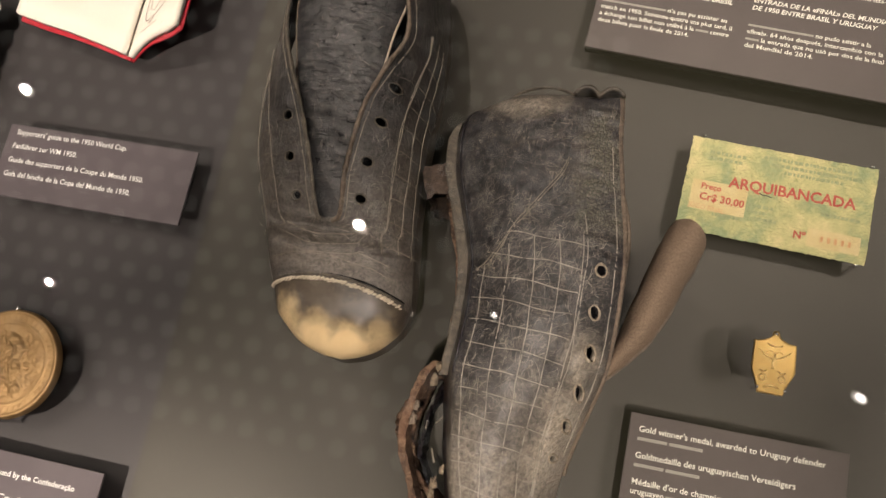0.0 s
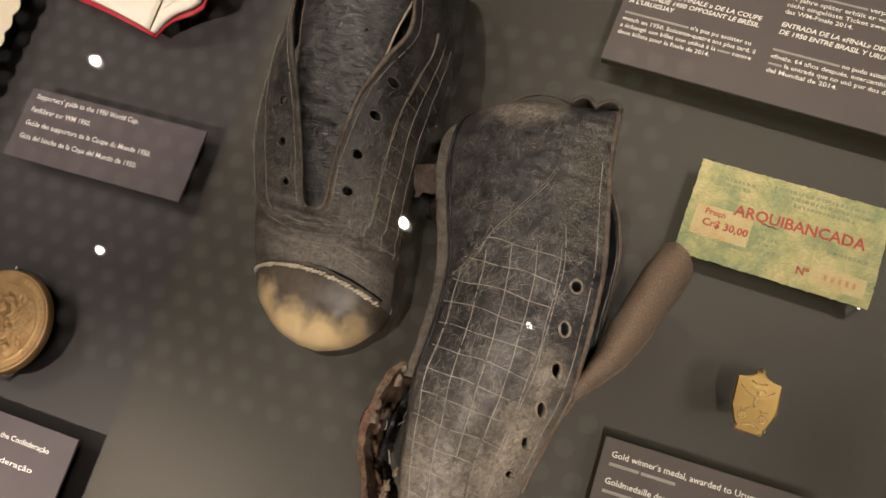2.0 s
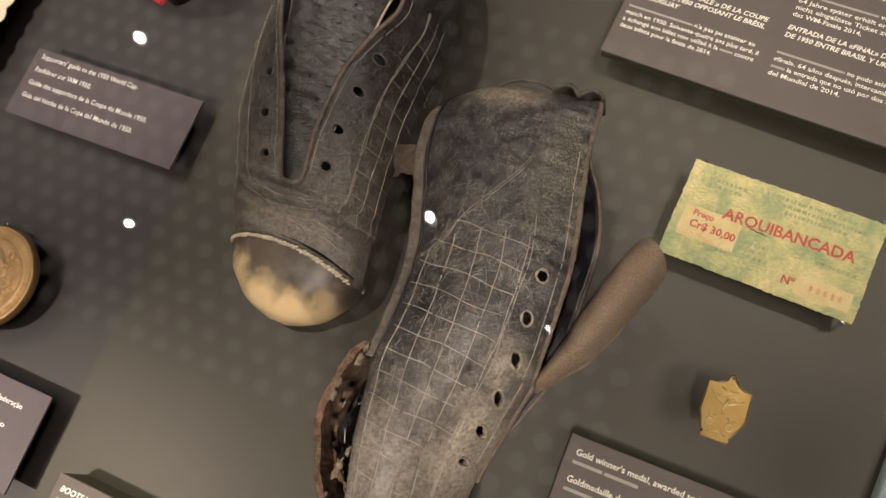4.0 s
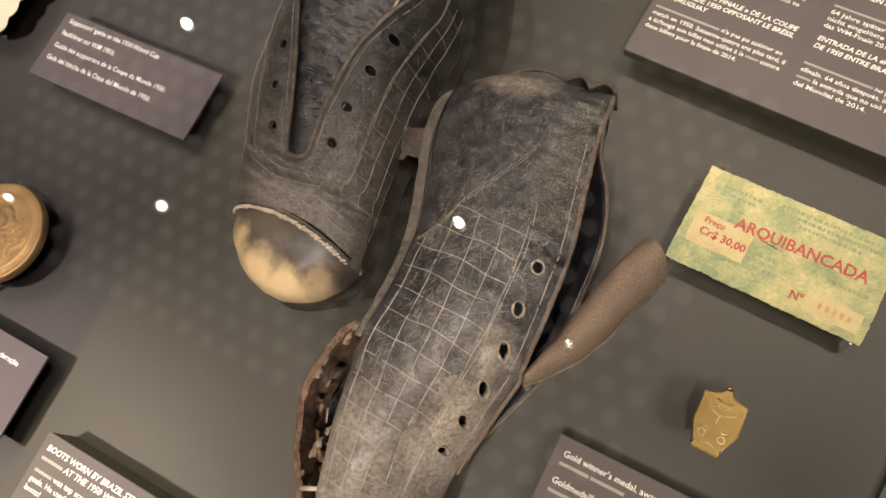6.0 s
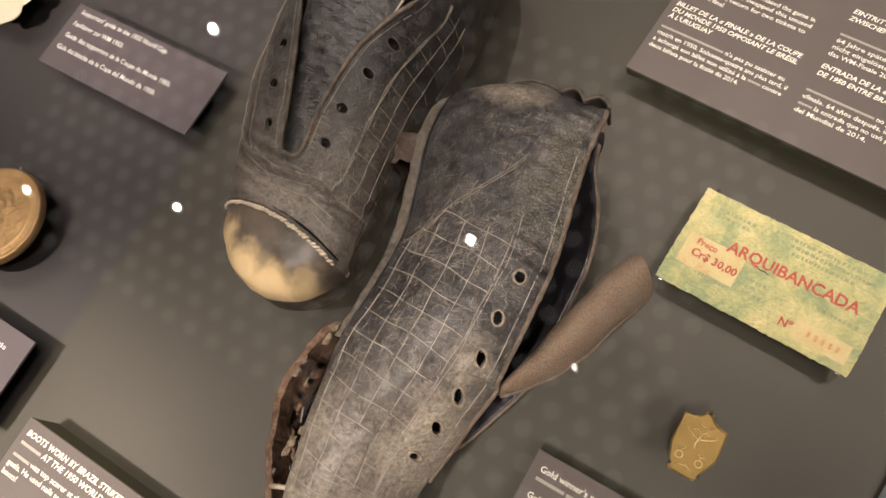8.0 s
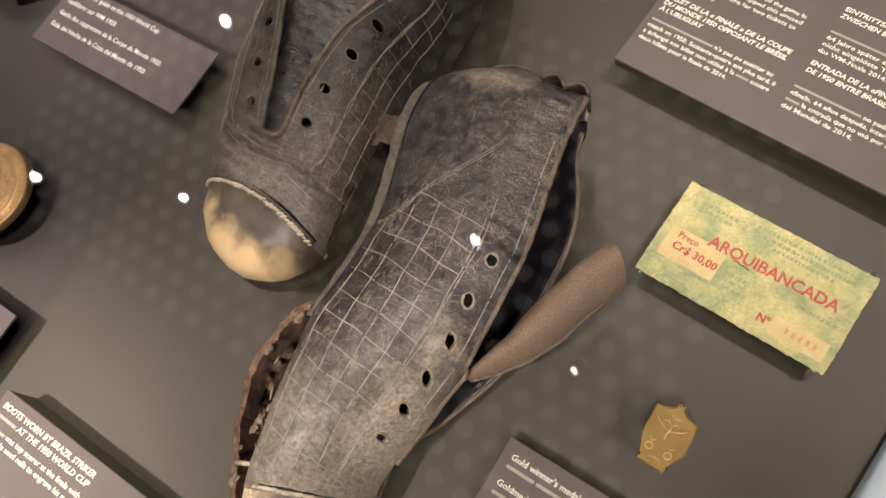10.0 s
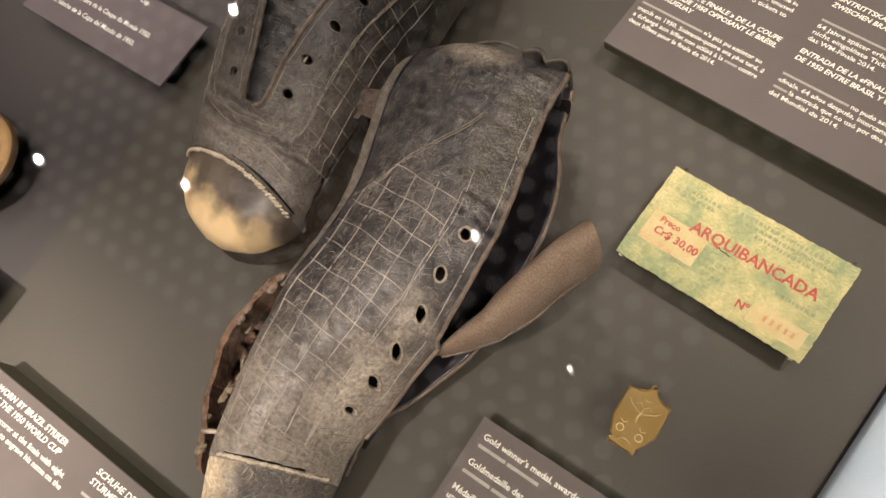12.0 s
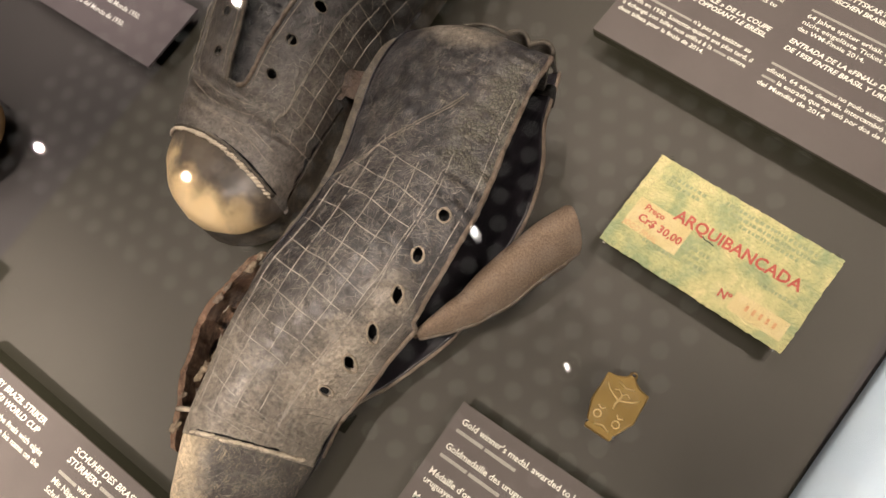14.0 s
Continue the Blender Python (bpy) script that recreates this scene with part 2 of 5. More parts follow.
LEATHER = hide("dark worn leather", (0.0105, 0.0103, 0.0112), (0.033, 0.0308, 0.0320), (0.32, 0.282, 0.232), (0, 1, 0), (0.18, 0.09), 0.26, rough=0.33, gloss=0.6, scratch=0.5, relief=0.0020, grain=0.5, web=0.3,
               spots=[(-0.105, 0.150, 0.016, 0.050, 0.13), (-0.147, 0.090, 0.045, 0.012, 0.18), (-0.188, 0.130, 0.010, 0.040, 0.14)])
LEATHER_SIDE = hide("worn side leather with painted sheen", (0.0075, 0.0074, 0.0092), (0.0195, 0.0190, 0.0228), (0.41, 0.360, 0.288), (-0.6, 1, 0), (0.086, -0.044), 0.60, rough=0.32, gloss=0.6, scratch=0.62, relief=0.0018, cracks=(-0.018, -0.004, 0.112, 0.192), coat=0.22, grain=0.55, web=0.42,
                    # collar oval and three lace-hole ovals also paint sheen into the worn colour
                    spots=[(-0.045, 0.188, 0.036, 0.012, 0.55), (-0.010, 0.160, 0.008, 0.030, 0.10), (0.006, 0.057, 0.013, 0.020, 0.50), (0.002, 0.030, 0.015, 0.024, 0.60), (-0.003, 0.008, 0.015, 0.022, 0.50),
                           (-0.043, 0.000, 0.012, 0.030, 0.20)])
TONGUE_LEATHER = leather("black grained tongue leather", (0.013, 0.013, 0.0145), (0.032, 0.032, 0.035), (0.17, 0.165, 0.148), 0.30, 0.34, 0.3, 0.0018, wrinkle=(420, (0.5, 1.3, 1)), gloss=0.75)
CAP_LEATHER = hide("pale worn toe leather", (0.045, 0.038, 0.032), (0.12, 0.098, 0.074), (0.82, 0.63, 0.35), (0, 1, 0), (0.064, 0.040), 0.95, 0.6, 0.34, 0.5, 0.00015, 0.08, coat=0.05, grain=0.08, web=0.0, blotch=False,
                   spots=[(-0.162, 0.057, 0.012, 0.018, 0.7), (-0.141, 0.052, 0.014, 0.014, 0.6), (-0.122, 0.050, 0.014, 0.013, 0.6), (-0.105, 0.058, 0.009, 0.013, 0.35)])
CAP_SIDE = hide("pale frayed toe leather", (0.050, 0.048, 0.047), (0.13, 0.122, 0.11), (0.66, 0.55, 0.38), (-1, -0.4, 0), (0.034, 0.056), 1.0, 0.5, 0.5, 0.4, 0.0012, 0.7, web=0.4)
HEEL_LEATHER = leather("dark brown broken heel leather", (0.040, 0.029, 0.023), (0.105, 0.076, 0.060), (0.22, 0.165, 0.125), 0.5, 0.7, 0.4, 0.0015)
SOLE_LEATHER = leather("brown crumbling sole leather", (0.04, 0.024, 0.017), (0.19, 0.105, 0.066), (0.46, 0.32, 0.21), 0.55, 0.7, 0.5, 0.0015)
WELT_LEATHER = leather("grey welt leather", (0.045, 0.041, 0.034), (0.105, 0.092, 0.074), (0.26, 0.22, 0.165), 0.5, 0.6, 0.4)
EDGE_LEATHER = leather("tan cut leather edge", (0.085, 0.066, 0.05), (0.18, 0.14, 0.105), (0.36, 0.29, 0.22), 0.5, 0.6, 0.3)
CRUMB = simple("cream leather crumb", (0.13, 0.10, 0.068), (0.32, 0.255, 0.175), 500, 0.85, 0, 0.0012, 900)
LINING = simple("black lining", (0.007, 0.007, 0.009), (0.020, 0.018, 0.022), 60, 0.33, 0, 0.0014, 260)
SUEDE = simple("tan suede", (0.20, 0.145, 0.105), (0.37, 0.28, 0.20), 1100, 0.95, 0, 0.0020, 1900, 0.1)
THREAD = simple("pale thread", (0.20, 0.186, 0.16), (0.48, 0.44, 0.375), 110, 0.7)
FIBRE = simple("pale leather fibre", (0.12, 0.112, 0.10), (0.40, 0.365, 0.31), 160, 0.6)
THREAD_DIM = simple("dull brown thread", (0.14, 0.125, 0.10), (0.36, 0.32, 0.26), 160, 0.8)
EYELET = simple("pale worn hole rim", (0.20, 0.165, 0.125), (0.48, 0.41, 0.31), 420, 0.7, 0, 0.0006, 900)
CORD = simple("cream waxed cord", (0.46, 0.40, 0.30), (0.70, 0.62, 0.49), 200, 0.6)
BOARD = simple("dark grey lacquered board", (0.0315, 0.0292, 0.0295), (0.0400, 0.0370, 0.0375), 9, 0.55, 0, 0.00006, 1400, 0.4)
LABEL = simple("grey violet label card", (0.098, 0.085, 0.092), (0.113, 0.099, 0.106), 30, 0.7, 0, 0.00005, 1800, 0.25)
INK_WHITE = simple("white print", (0.80, 0.79, 0.77), (0.86, 0.85, 0.83), 200, 0.7)
INK_GREY = simple("grey print", (0.30, 0.29, 0.285), (0.34, 0.33, 0.32), 200, 0.7)
MATT_BLACK = simple("matt black block", (0.005, 0.005, 0.005), (0.008, 0.008, 0.008), 60, 0.8, spec=0.08)
RED_INK = simple("faded red ink", (0.36, 0.055, 0.045), (0.50, 0.13, 0.10), 500, 0.85)
ORANGE_INK = simple("faded orange ink", (0.48, 0.24, 0.12), (0.60, 0.36, 0.20), 500, 0.85)
GREEN_INK = simple("faint green print", (0.20, 0.25, 0.15), (0.36, 0.39, 0.23), 350, 0.9)
DARK_INK = simple("black ink", (0.02, 0.02, 0.03), (0.05, 0.05, 0.06), 300, 0.8)
CREAM = simple("yellowed paper", (0.53, 0.43, 0.22), (0.62, 0.53, 0.31), 150, 0.9)
PAPER = simple("white paper", (0.80, 0.76, 0.66), (0.86, 0.83, 0.74), 40, 0.85)
PAPER_OLD = simple("cream paper", (0.66, 0.60, 0.45), (0.74, 0.68, 0.52), 40, 0.85)
PENCIL = simple("grey line print", (0.20, 0.16, 0.13), (0.32, 0.26, 0.2), 300, 0.85)
RED_COVER = simple("red book cloth", (0.42, 0.015, 0.03), (0.55, 0.03, 0.05), 300, 0.6, 0, 0.0002, 2000)
GOLD = simple("polished gold", (0.25, 0.170, 0.060), (0.34, 0.238, 0.085), 60, 0.30, 1.0, 0.0002, 700)
# paler than the medal body: the relief's glint is put into its colour
GOLD_RELIEF = simple("raised gold with painted glint", (0.72, 0.55, 0.25), (0.80, 0.62, 0.30), 90, 0.30, 0.6)
BRONZE = simple("gilt bronze", (0.38, 0.255, 0.125), (0.50, 0.345, 0.175), 90, 0.62, 1.0, 0.0006, 500)
STEEL = simple("polished steel", (0.6, 0.6, 0.6), (0.7, 0.7, 0.7), 60, 0.2, 1.0)
BLUE_CLOTH = simple("sky blue jersey cloth", (0.64, 0.80, 0.94), (0.70, 0.85, 0.97), 45, 0.95, 0, 0.0004, 2600, 0.1)
WALL = simple("dark gallery paint", (0.05, 0.048, 0.045), (0.06, 0.057, 0.053), 2, 0.85)
FLOOR = simple("grey gallery floor", (0.10, 0.095, 0.09), (0.14, 0.13, 0.12), 3, 0.6)
FRAME = simple("black case frame", (0.02, 0.02, 0.02), (0.03, 0.03, 0.03), 30, 0.45)


def ticket_paper():
    m, n, l, p = material("green and yellow ticket paper")
    a = noise_node(n, l, 55, 3)
    b = noise_node(n, l, 420, 6, 0.7, stretch=(1, 2.2, 1))
    c = ramp(n, l, a.outputs["Fac"], [(0.36, (0.31, 0.37, 0.235)), (0.5, (0.49, 0.47, 0.27)), (0.64, (0.62, 0.55, 0.33))])
    d = ramp(n, l, b.outputs["Fac"], [(0.36, (0.62, 0.70, 0.60)), (0.60, (1.08, 1.06, 0.98))])
    l.new(mix_colour(n, l, 0.9, c.outputs[0], d.outputs[0], "MULTIPLY"), p.inputs["Base Color"])
    p.inputs["Roughness"].default_value = 0.9
    p.inputs["Specular IOR Level"].default_value = 0.15
    bump(n, l, p, b.outputs["Fac"], 0.4, 0.0003)
    return m


TICKET = ticket_paper()


def clear(name, gloss, haze, tint=(1, 1, 1)):
    """Clear sheet: see-through, with a mirror-like skin. haze: a pale veil of light, mixed in as diffuse colour."""
    m, n, l, p = material(name)
    n.remove(p)
    tr = n.new("ShaderNodeBsdfTransparent")
    tr.inputs["Color"].default_value = (*tint, 1)
    gl = n.new("ShaderNodeBsdfGlossy")
    gl.inputs["Roughness"].default_value = 0.0
    di = n.new("ShaderNodeBsdfDiffuse")
    di.inputs["Color"].default_value = (0.80, 0.79, 0.54, 1)
    one, two = n.new("ShaderNodeMixShader"), n.new("ShaderNodeMixShader")
    one.inputs[0].default_value, two.inputs[0].default_value = gloss, haze
    l.new(tr.outputs[0], one.inputs[1])
    l.new(gl.outputs[0], one.inputs[2])
    l.new(one.outputs[0], two.inputs[1])
    l.new(di.outputs[0], two.inputs[2])
    l.new(two.outputs[0], n["Material Output"].inputs["Surface"])
    return m


GLASS = clear("showcase glass", 0.035, 0.0)
# the brighter veil over the riser is painted in as olive diffuse haze
ACRYLIC = clear("clear acrylic", 0.0, 0.0115, (0.995, 0.995, 0.955))


def glow(name, colour, strength):
    m, n, l, p = material(name)
    p.inputs["Base Color"].default_value = (0.1, 0.1, 0.1, 1)
    p.inputs["Emission Color"].default_value = (*colour, 1)
    p.inputs["Emission Strength"].default_value = strength
    return m


LAMP_GLASS = glow("lamp lens", (1.0, 0.9, 0.8), 40.0)
CEILING_GLOW = glow("dim ceiling hole", (1.0, 0.95, 0.84), 0.20)
REFLECTOR = glow("lit lamp reflector", (1.0, 0.92, 0.84), 2.2)


# ---- mesh helpers ----
def mesh_of(name, verts, faces, smooth=True):
    me = bpy.data.meshes.new(name)
    me.from_pydata([tuple(v) for v in verts], [], faces)
    me.update()
    if smooth:
        me.polygons.foreach_set("use_smooth", [True] * len(me.polygons))
    return me


def part(name, me, mat, parent=None, label=""):
    ob = new(name, me)
    me.materials.append(mat)
    if parent:
        ob.parent = parent
    return tagged(ob, label)


def thing(name, label, category, at=(0, 0, 0), group="", kind=""):
    ob = new(name)
    ob.location = at
    return tagged(ob, label, category, group, kind)


def box(x0, x1, y0, y1, z0, z1, bevel=0.0, segments=2):
    bm = bmesh.new()
    bmesh.ops.create_cube(bm, size=1)
    for v in bm.verts:
        v.co = ((x0 + x1) / 2 + v.co.x * (x1 - x0), (y0 + y1) / 2 + v.co.y * (y1 - y0), (z0 + z1) / 2 + v.co.z * (z1 - z0))
    if bevel:
        bmesh.ops.bevel(bm, geom=bm.edges[:], offset=bevel, segments=segments, affect="EDGES", profile=0.5)
    me = bpy.data.meshes.new("box")
    bm.to_mesh(me)
    bm.free()
    return me


def prism(outline, z0, z1):
    """A flat piece with the given outline (x, y), from z0 to z1."""
    k = len(outline)
    verts = [(x, y, z0) for x, y in outline] + [(x, y, z1) for x, y in outline]
    faces = [tuple(range(k - 1, -1, -1)), tuple(range(k, 2 * k))]
    faces += [(i, (i + 1) % k, k + (i + 1) % k, k + i) for i in range(k)]
    return mesh_of("prism", verts, faces, False)


def spline(stations, t):
    """Smooth value of a table of rows (t, values...) at t."""
    i = 0
    while i < len(stations) - 2 and stations[i + 1][0] < t:
        i += 1
    a, b = stations[i], stations[i + 1]
    p = stations[i - 1] if i else a
    q = stations[i + 2] if i + 2 < len(stations) else b
    f = min(1.0, max(0.0, (t - a[0]) / (b[0] - a[0])))
    out = []
    for k in range(1, len(a)):
        ma = (b[k] - p[k]) / (b[0] - p[0]) * (b[0] - a[0])
        mb = (q[k] - a[k]) / (q[0] - a[0]) * (b[0] - a[0])
        f2, f3 = f * f, f * f * f
        out.append((2 * f3 - 3 * f2 + 1) * a[k] + (f3 - 2 * f2 + f) * ma + (3 * f2 - 2 * f3) * b[k] + (f3 - f2) * mb)
    return out


def sheet(fn, nu, nv, keep=None, smooth=True):
    """A skin over fn(u, v), u and v from 0 to 1, without the faces that keep() turns down."""
    verts = [fn(i / nu, j / nv) for j in range(nv + 1) for i in range(nu + 1)]
    faces = []
    for j in range(nv):
        for i in range(nu):
            a = j * (nu + 1) + i
            f = (a, a + 1, a + nu + 2, a + nu + 1)
            if keep is None or keep(*(sum((Vector(verts[k]) for k in f), Vector()) / 4)):
                faces.append(f)
    return mesh_of("sheet", verts, faces, smooth)


def thicken(ob, depth, offset=-1.0):
    mod = ob.modifiers.new("thickness", "SOLIDIFY")
    mod.thickness, mod.offset = depth, offset
    return ob


def tube(points, radius, sides=8, closed=False, wobble=0.0):
    """A round cord along points."""
    verts, faces = [], []
    k = len(points)
    pts = [Vector(p) for p in points]
    for i, p in enumerate(pts):
        a = pts[(i - 1) % k] if closed or i else p
        b = pts[(i + 1) % k] if closed or i < k - 1 else p
        d = (b - a).normalized()
        side = d.cross(Vector((0, 0, 1)))
        side = side.normalized() if side.length > 1e-4 else Vector((1, 0, 0))
        up = side.cross(d)
        r = radius * (1 + wobble * noise.noise(p * 600))
        for s in range(sides):
            a2 = 2 * math.pi * s / sides
            verts.append(p + side * (r * math.cos(a2)) + up * (r * math.sin(a2)))
    for i in range(k if closed else k - 1):
        for s in range(sides):
            j, s2 = (i + 1) % k, (s + 1) % sides
            faces.append((i * sides + s, i * sides + s2, j * sides + s2, j * sides + s))
    if not closed:
        faces.append(tuple(range(sides - 1, -1, -1)))
        faces.append(tuple((k - 1) * sides + s for s in range(sides)))
    return mesh_of("tube", verts, faces)


def resample(points, step):
    """Points at even steps along a line."""
    pts = [Vector(p) for p in points]
    out, rest = [pts[0]], step
    for a, b in zip(pts, pts[1:]):
        d = (b - a).length
        while d >= rest and d > 1e-9:
            a = a.lerp(b, rest / d)
            out.append(a)
            d = (b - a).length
            rest = step
        rest -= d
    return out


def stitches(lines, pitch=0.0015, radius=0.00026, fill=0.92, seed=3, wander=0.0008):
    """Rows of single stitches along lines, sunk a little into the leather; here and there one is gone."""
    rnd = random.Random(seed)
    verts, faces = [], []
    for line in lines:
        row = [p + noise.noise_vector(p * 75 + Vector((seed, len(verts) * 0.001, 0))) * Vector((wander, wander, 0)) for p in resample(line, pitch)]
        for a, b in zip(row, row[1:]):
            if rnd.random() < 0.035:
                continue
            d = b - a
            b = a + d * fill
            side = d.cross(Vector((0, 0, 1)))
            if side.length < 1e-7:
                continue
            side.normalize()
            up = side.cross(d).normalized()
            r = radius * rnd.uniform(0.75, 1.25)
            side = (side + d.normalized() * rnd.uniform(-0.15, 0.15)) * r
            k = len(verts)
            a, b = a + up * 0.00042, b + up * 0.00042
            m = (a + b) / 2 + up * r * 1.1
            for p in (a + up * r * 0.3, m, b + up * r * 0.3):
                verts += [p - side, p + up * r, p + side]
            for q in (0, 3):
                faces += [(k + q, k + q + 1, k + q + 4, k + q + 3), (k + q + 1, k + q + 2, k + q + 5, k + q + 4)]
    return mesh_of("stitches", verts, faces)


def rope(points, radius, pitch, slant=35, seed=1):
    """A twisted cord: slanted strands laid one after another along a line."""
    rnd = random.Random(seed)
    verts, faces = [], []
    line = resample(points, pitch)
    for a, b in zip(line, line[1:]):
        d = (b - a).normalized()
        side = d.cross(Vector((0, 0, 1))).normalized()
        up = side.cross(d)
        ang = radians(slant + rnd.uniform(-14, 14))
        along = d * math.cos(ang) + side * math.sin(ang)
        wide = side * math.cos(ang) - d * math.sin(ang)
        big = radius * rnd.uniform(0.75, 1.3)
        mid = (a + b) / 2 + side * rnd.uniform(-0.25, 0.25) * radius
        k = len(verts)
        for i in range(7):
            t = math.pi * (i + 0.5) / 7
            for j in range(8):
                q = 2 * math.pi * j / 8
                verts.append(mid + along * (-math.cos(t) * big * 2.0) + (wide * math.cos(q) + up * math.sin(q)) * (math.sin(t) * big))
        for i in range(6):
            for j in range(8):
                faces.append((k + i * 8 + j, k + i * 8 + (j + 1) % 8, k + (i + 1) * 8 + (j + 1) % 8, k + (i + 1) * 8 + j))
    return mesh_of("rope", verts, faces)


def fibres(fn, areas, seed, holes=()):
    """Fine curled fibres lying on the skin fn(x, y). areas: middle x, y, half sizes, direction in degrees, its spread, count, longest."""
    rnd = random.Random(seed)
    verts, faces = [], []
    for cx, cy, hx, hy, way, spread, count, longest in areas:
        for _ in range(int(count * 0.9)):
            x, y = cx + hx * rnd.uniform(-1, 1), cy + hy * rnd.uniform(-1, 1)
            a, bend = radians(way + rnd.gauss(0, spread)), rnd.gauss(0, 0.12)
            w = rnd.uniform(0.00005, 0.00014)
            steps = rnd.randint(3, 8)
            if any(math.hypot(x - hx0, y - hy0) < 0.0085 for hx0, hy0 in holes):
                continue
            d = longest * rnd.uniform(0.35, 1.0) / steps
            k = len(verts)
            for i in range(steps + 1):
                p = fn(x, y) + Vector((0, 0, 0.00022))
                side = Vector((-math.sin(a), math.cos(a), 0)) * w * (1 - 0.7 * abs(2 * i / steps - 1))
                verts += [p - side, p + side]
                x, y = x + d * math.cos(a), y + d * math.sin(a)
                a += bend + rnd.gauss(0, 0.18)
            faces += [(k + 2 * i, k + 2 * i + 1, k + 2 * i + 3, k + 2 * i + 2) for i in range(steps)]
    return mesh_of("fibres", verts, faces)


def lettering(body, size, bold=0.0, shear=0.0):
    """Raised letters as a mesh, its start at the origin."""
    cu = bpy.data.curves.new("letters", "FONT")
    cu.body, cu.size, cu.offset, cu.shear = body, size, bold, shear
    cu.resolution_u = 2
    ob = bpy.data.objects.new("letters", cu)
    me = bpy.data.meshes.new_from_object(ob)
    bpy.data.objects.remove(ob)
    bpy.data.curves.remove(cu)
    return me


def write_line(parent, pieces, x, y, z, size, mat, width=0.0, bold=0.0, shear=0.0, turn=0.0, name="text"):
    """One printed line. A whole number among the pieces is a plain bar that many letters long. width: the line's length, to which it is fitted."""
    verts, faces, pen, bars = [], [], 0.0, []
    for piece in pieces:
        if isinstance(piece, int):
            w = piece * size * 0.46
            bars.append((pen, pen + w))
            pen += w + size * 0.25
        else:
            me = lettering(piece, size, bold, shear)
            k = len(verts)
            verts += [(v.co.x + pen, v.co.y, 0) for v in me.vertices]
            faces += [tuple(i + k for i in f.vertices) for f in me.polygons]
            pen = max([pen] + [v[0] for v in verts[k:]]) + size * 0.25
            bpy.data.meshes.remove(me)
    long = max([v[0] for v in verts] + [b for _, b in bars])
    fitx = width / long if width else 0.92
    c, s = math.cos(radians(turn)), math.sin(radians(turn))
    place = lambda pts: [(x + vx * fitx * c - vy * s, y + vx * fitx * s + vy * c, z) for vx, vy, _ in pts]
    for a, b in bars:
        k = [(a, 0.05 * size, 0), (b, 0.05 * size, 0), (b, 0.42 * size, 0), (a, 0.42 * size, 0)]
        part("print_bar", mesh_of("bar", place(k), [(0, 1, 2, 3)], False), INK_GREY, parent, "plain grey printed bar")
    if not verts:
        return None
    verts = place(verts)
    return tagged(part(name, mesh_of("text", verts, faces, False), mat, parent), kind="stuff")


# ---- the room and the showcase ----
def setting(name, me, mat, label, category):
    return tagged(part(name, me, mat), label, category, kind="structure")


setting("floor", box(-6, 5, -5, 5, -1.0, -0.92), FLOOR, "plain grey gallery floor", "floor")
setting("ceiling", box(-6, 5, -5, 5, CEILING + 0.02, CEILING + 0.1), WALL, "dark gallery ceiling over the showcase", "ceiling")
setting("wall_north", box(-6, 5, 5, 5.1, -0.92, CEILING + 0.02), WALL, "plain dark gallery wall", "wall")
setting("wall_south", box(-6, 5, -5.1, -5, -0.92, CEILING + 0.02), WALL, "plain dark gallery wall", "wall")
setting("wall_west", box(-6.1, -6, -5, 5, -0.92, CEILING + 0.02), WALL, "plain dark gallery wall", "wall")
setting("wall_east", box(5, 5.1, -5, 5, -0.92, CEILING + 0.02), WALL, "plain dark gallery wall", "wall")

X0, X1, Y0, Y1, GLASS_Z, BOARD_Z = -0.95, 0.65, -0.34, 0.62, 0.27, 0.005
case = thing("showcase", "museum showcase with dark lacquered floor and glass top", "showcase", kind="structure")
part("plinth", box(X0 - 0.03, X1 + 0.03, Y0 - 0.03, Y1 + 0.03, -0.92, -0.02, 0.004), FRAME, case)
part("case_floor", box(X0, X1, Y0, Y1, -0.0199, BOARD_Z), BOARD, case, "dark grey lacquered display board")
for a, b, c, d in ((X0 - 0.03, X0, Y0, Y1), (X1, X1 + 0.03, Y0, Y1), (X0 - 0.03, X1 + 0.03, Y0 - 0.03, Y0), (X0 - 0.03, X1 + 0.03, Y1, Y1 + 0.03)):
    part("case_wall", box(a, b, c, d, -0.019, GLASS_Z), FRAME, case)
pane = part("glass_top", box(X0 - 0.03, X1 + 0.03, Y0 - 0.03, Y1 + 0.03, GLASS_Z + 0.001, GLASS_Z + 0.009), GLASS, case, "clear glass top")
pane.visible_shadow = False

# the raised clear sheet under the boots
SHELF = 0.050
shelf = thing("acrylic_riser", "clear acrylic sheet raised over the board, carrying the boots", "display riser")
sheet_part = part("acrylic_sheet", box(-0.245, 0.195, -0.26, 0.50, SHELF - 0.004, SHELF, 0.0006, 1), ACRYLIC, shelf)
sheet_part.visible_shadow = False
for x, y in ((-0.16, 0.29), (-0.13, 0.16), (-0.02, 0.12), (-0.02, 0.0)):
    foot = part("foot", box(x - 0.006, x + 0.006, y - 0.006, y + 0.006, BOARD_Z, SHELF - 0.0041), MATT_BLACK, shelf)


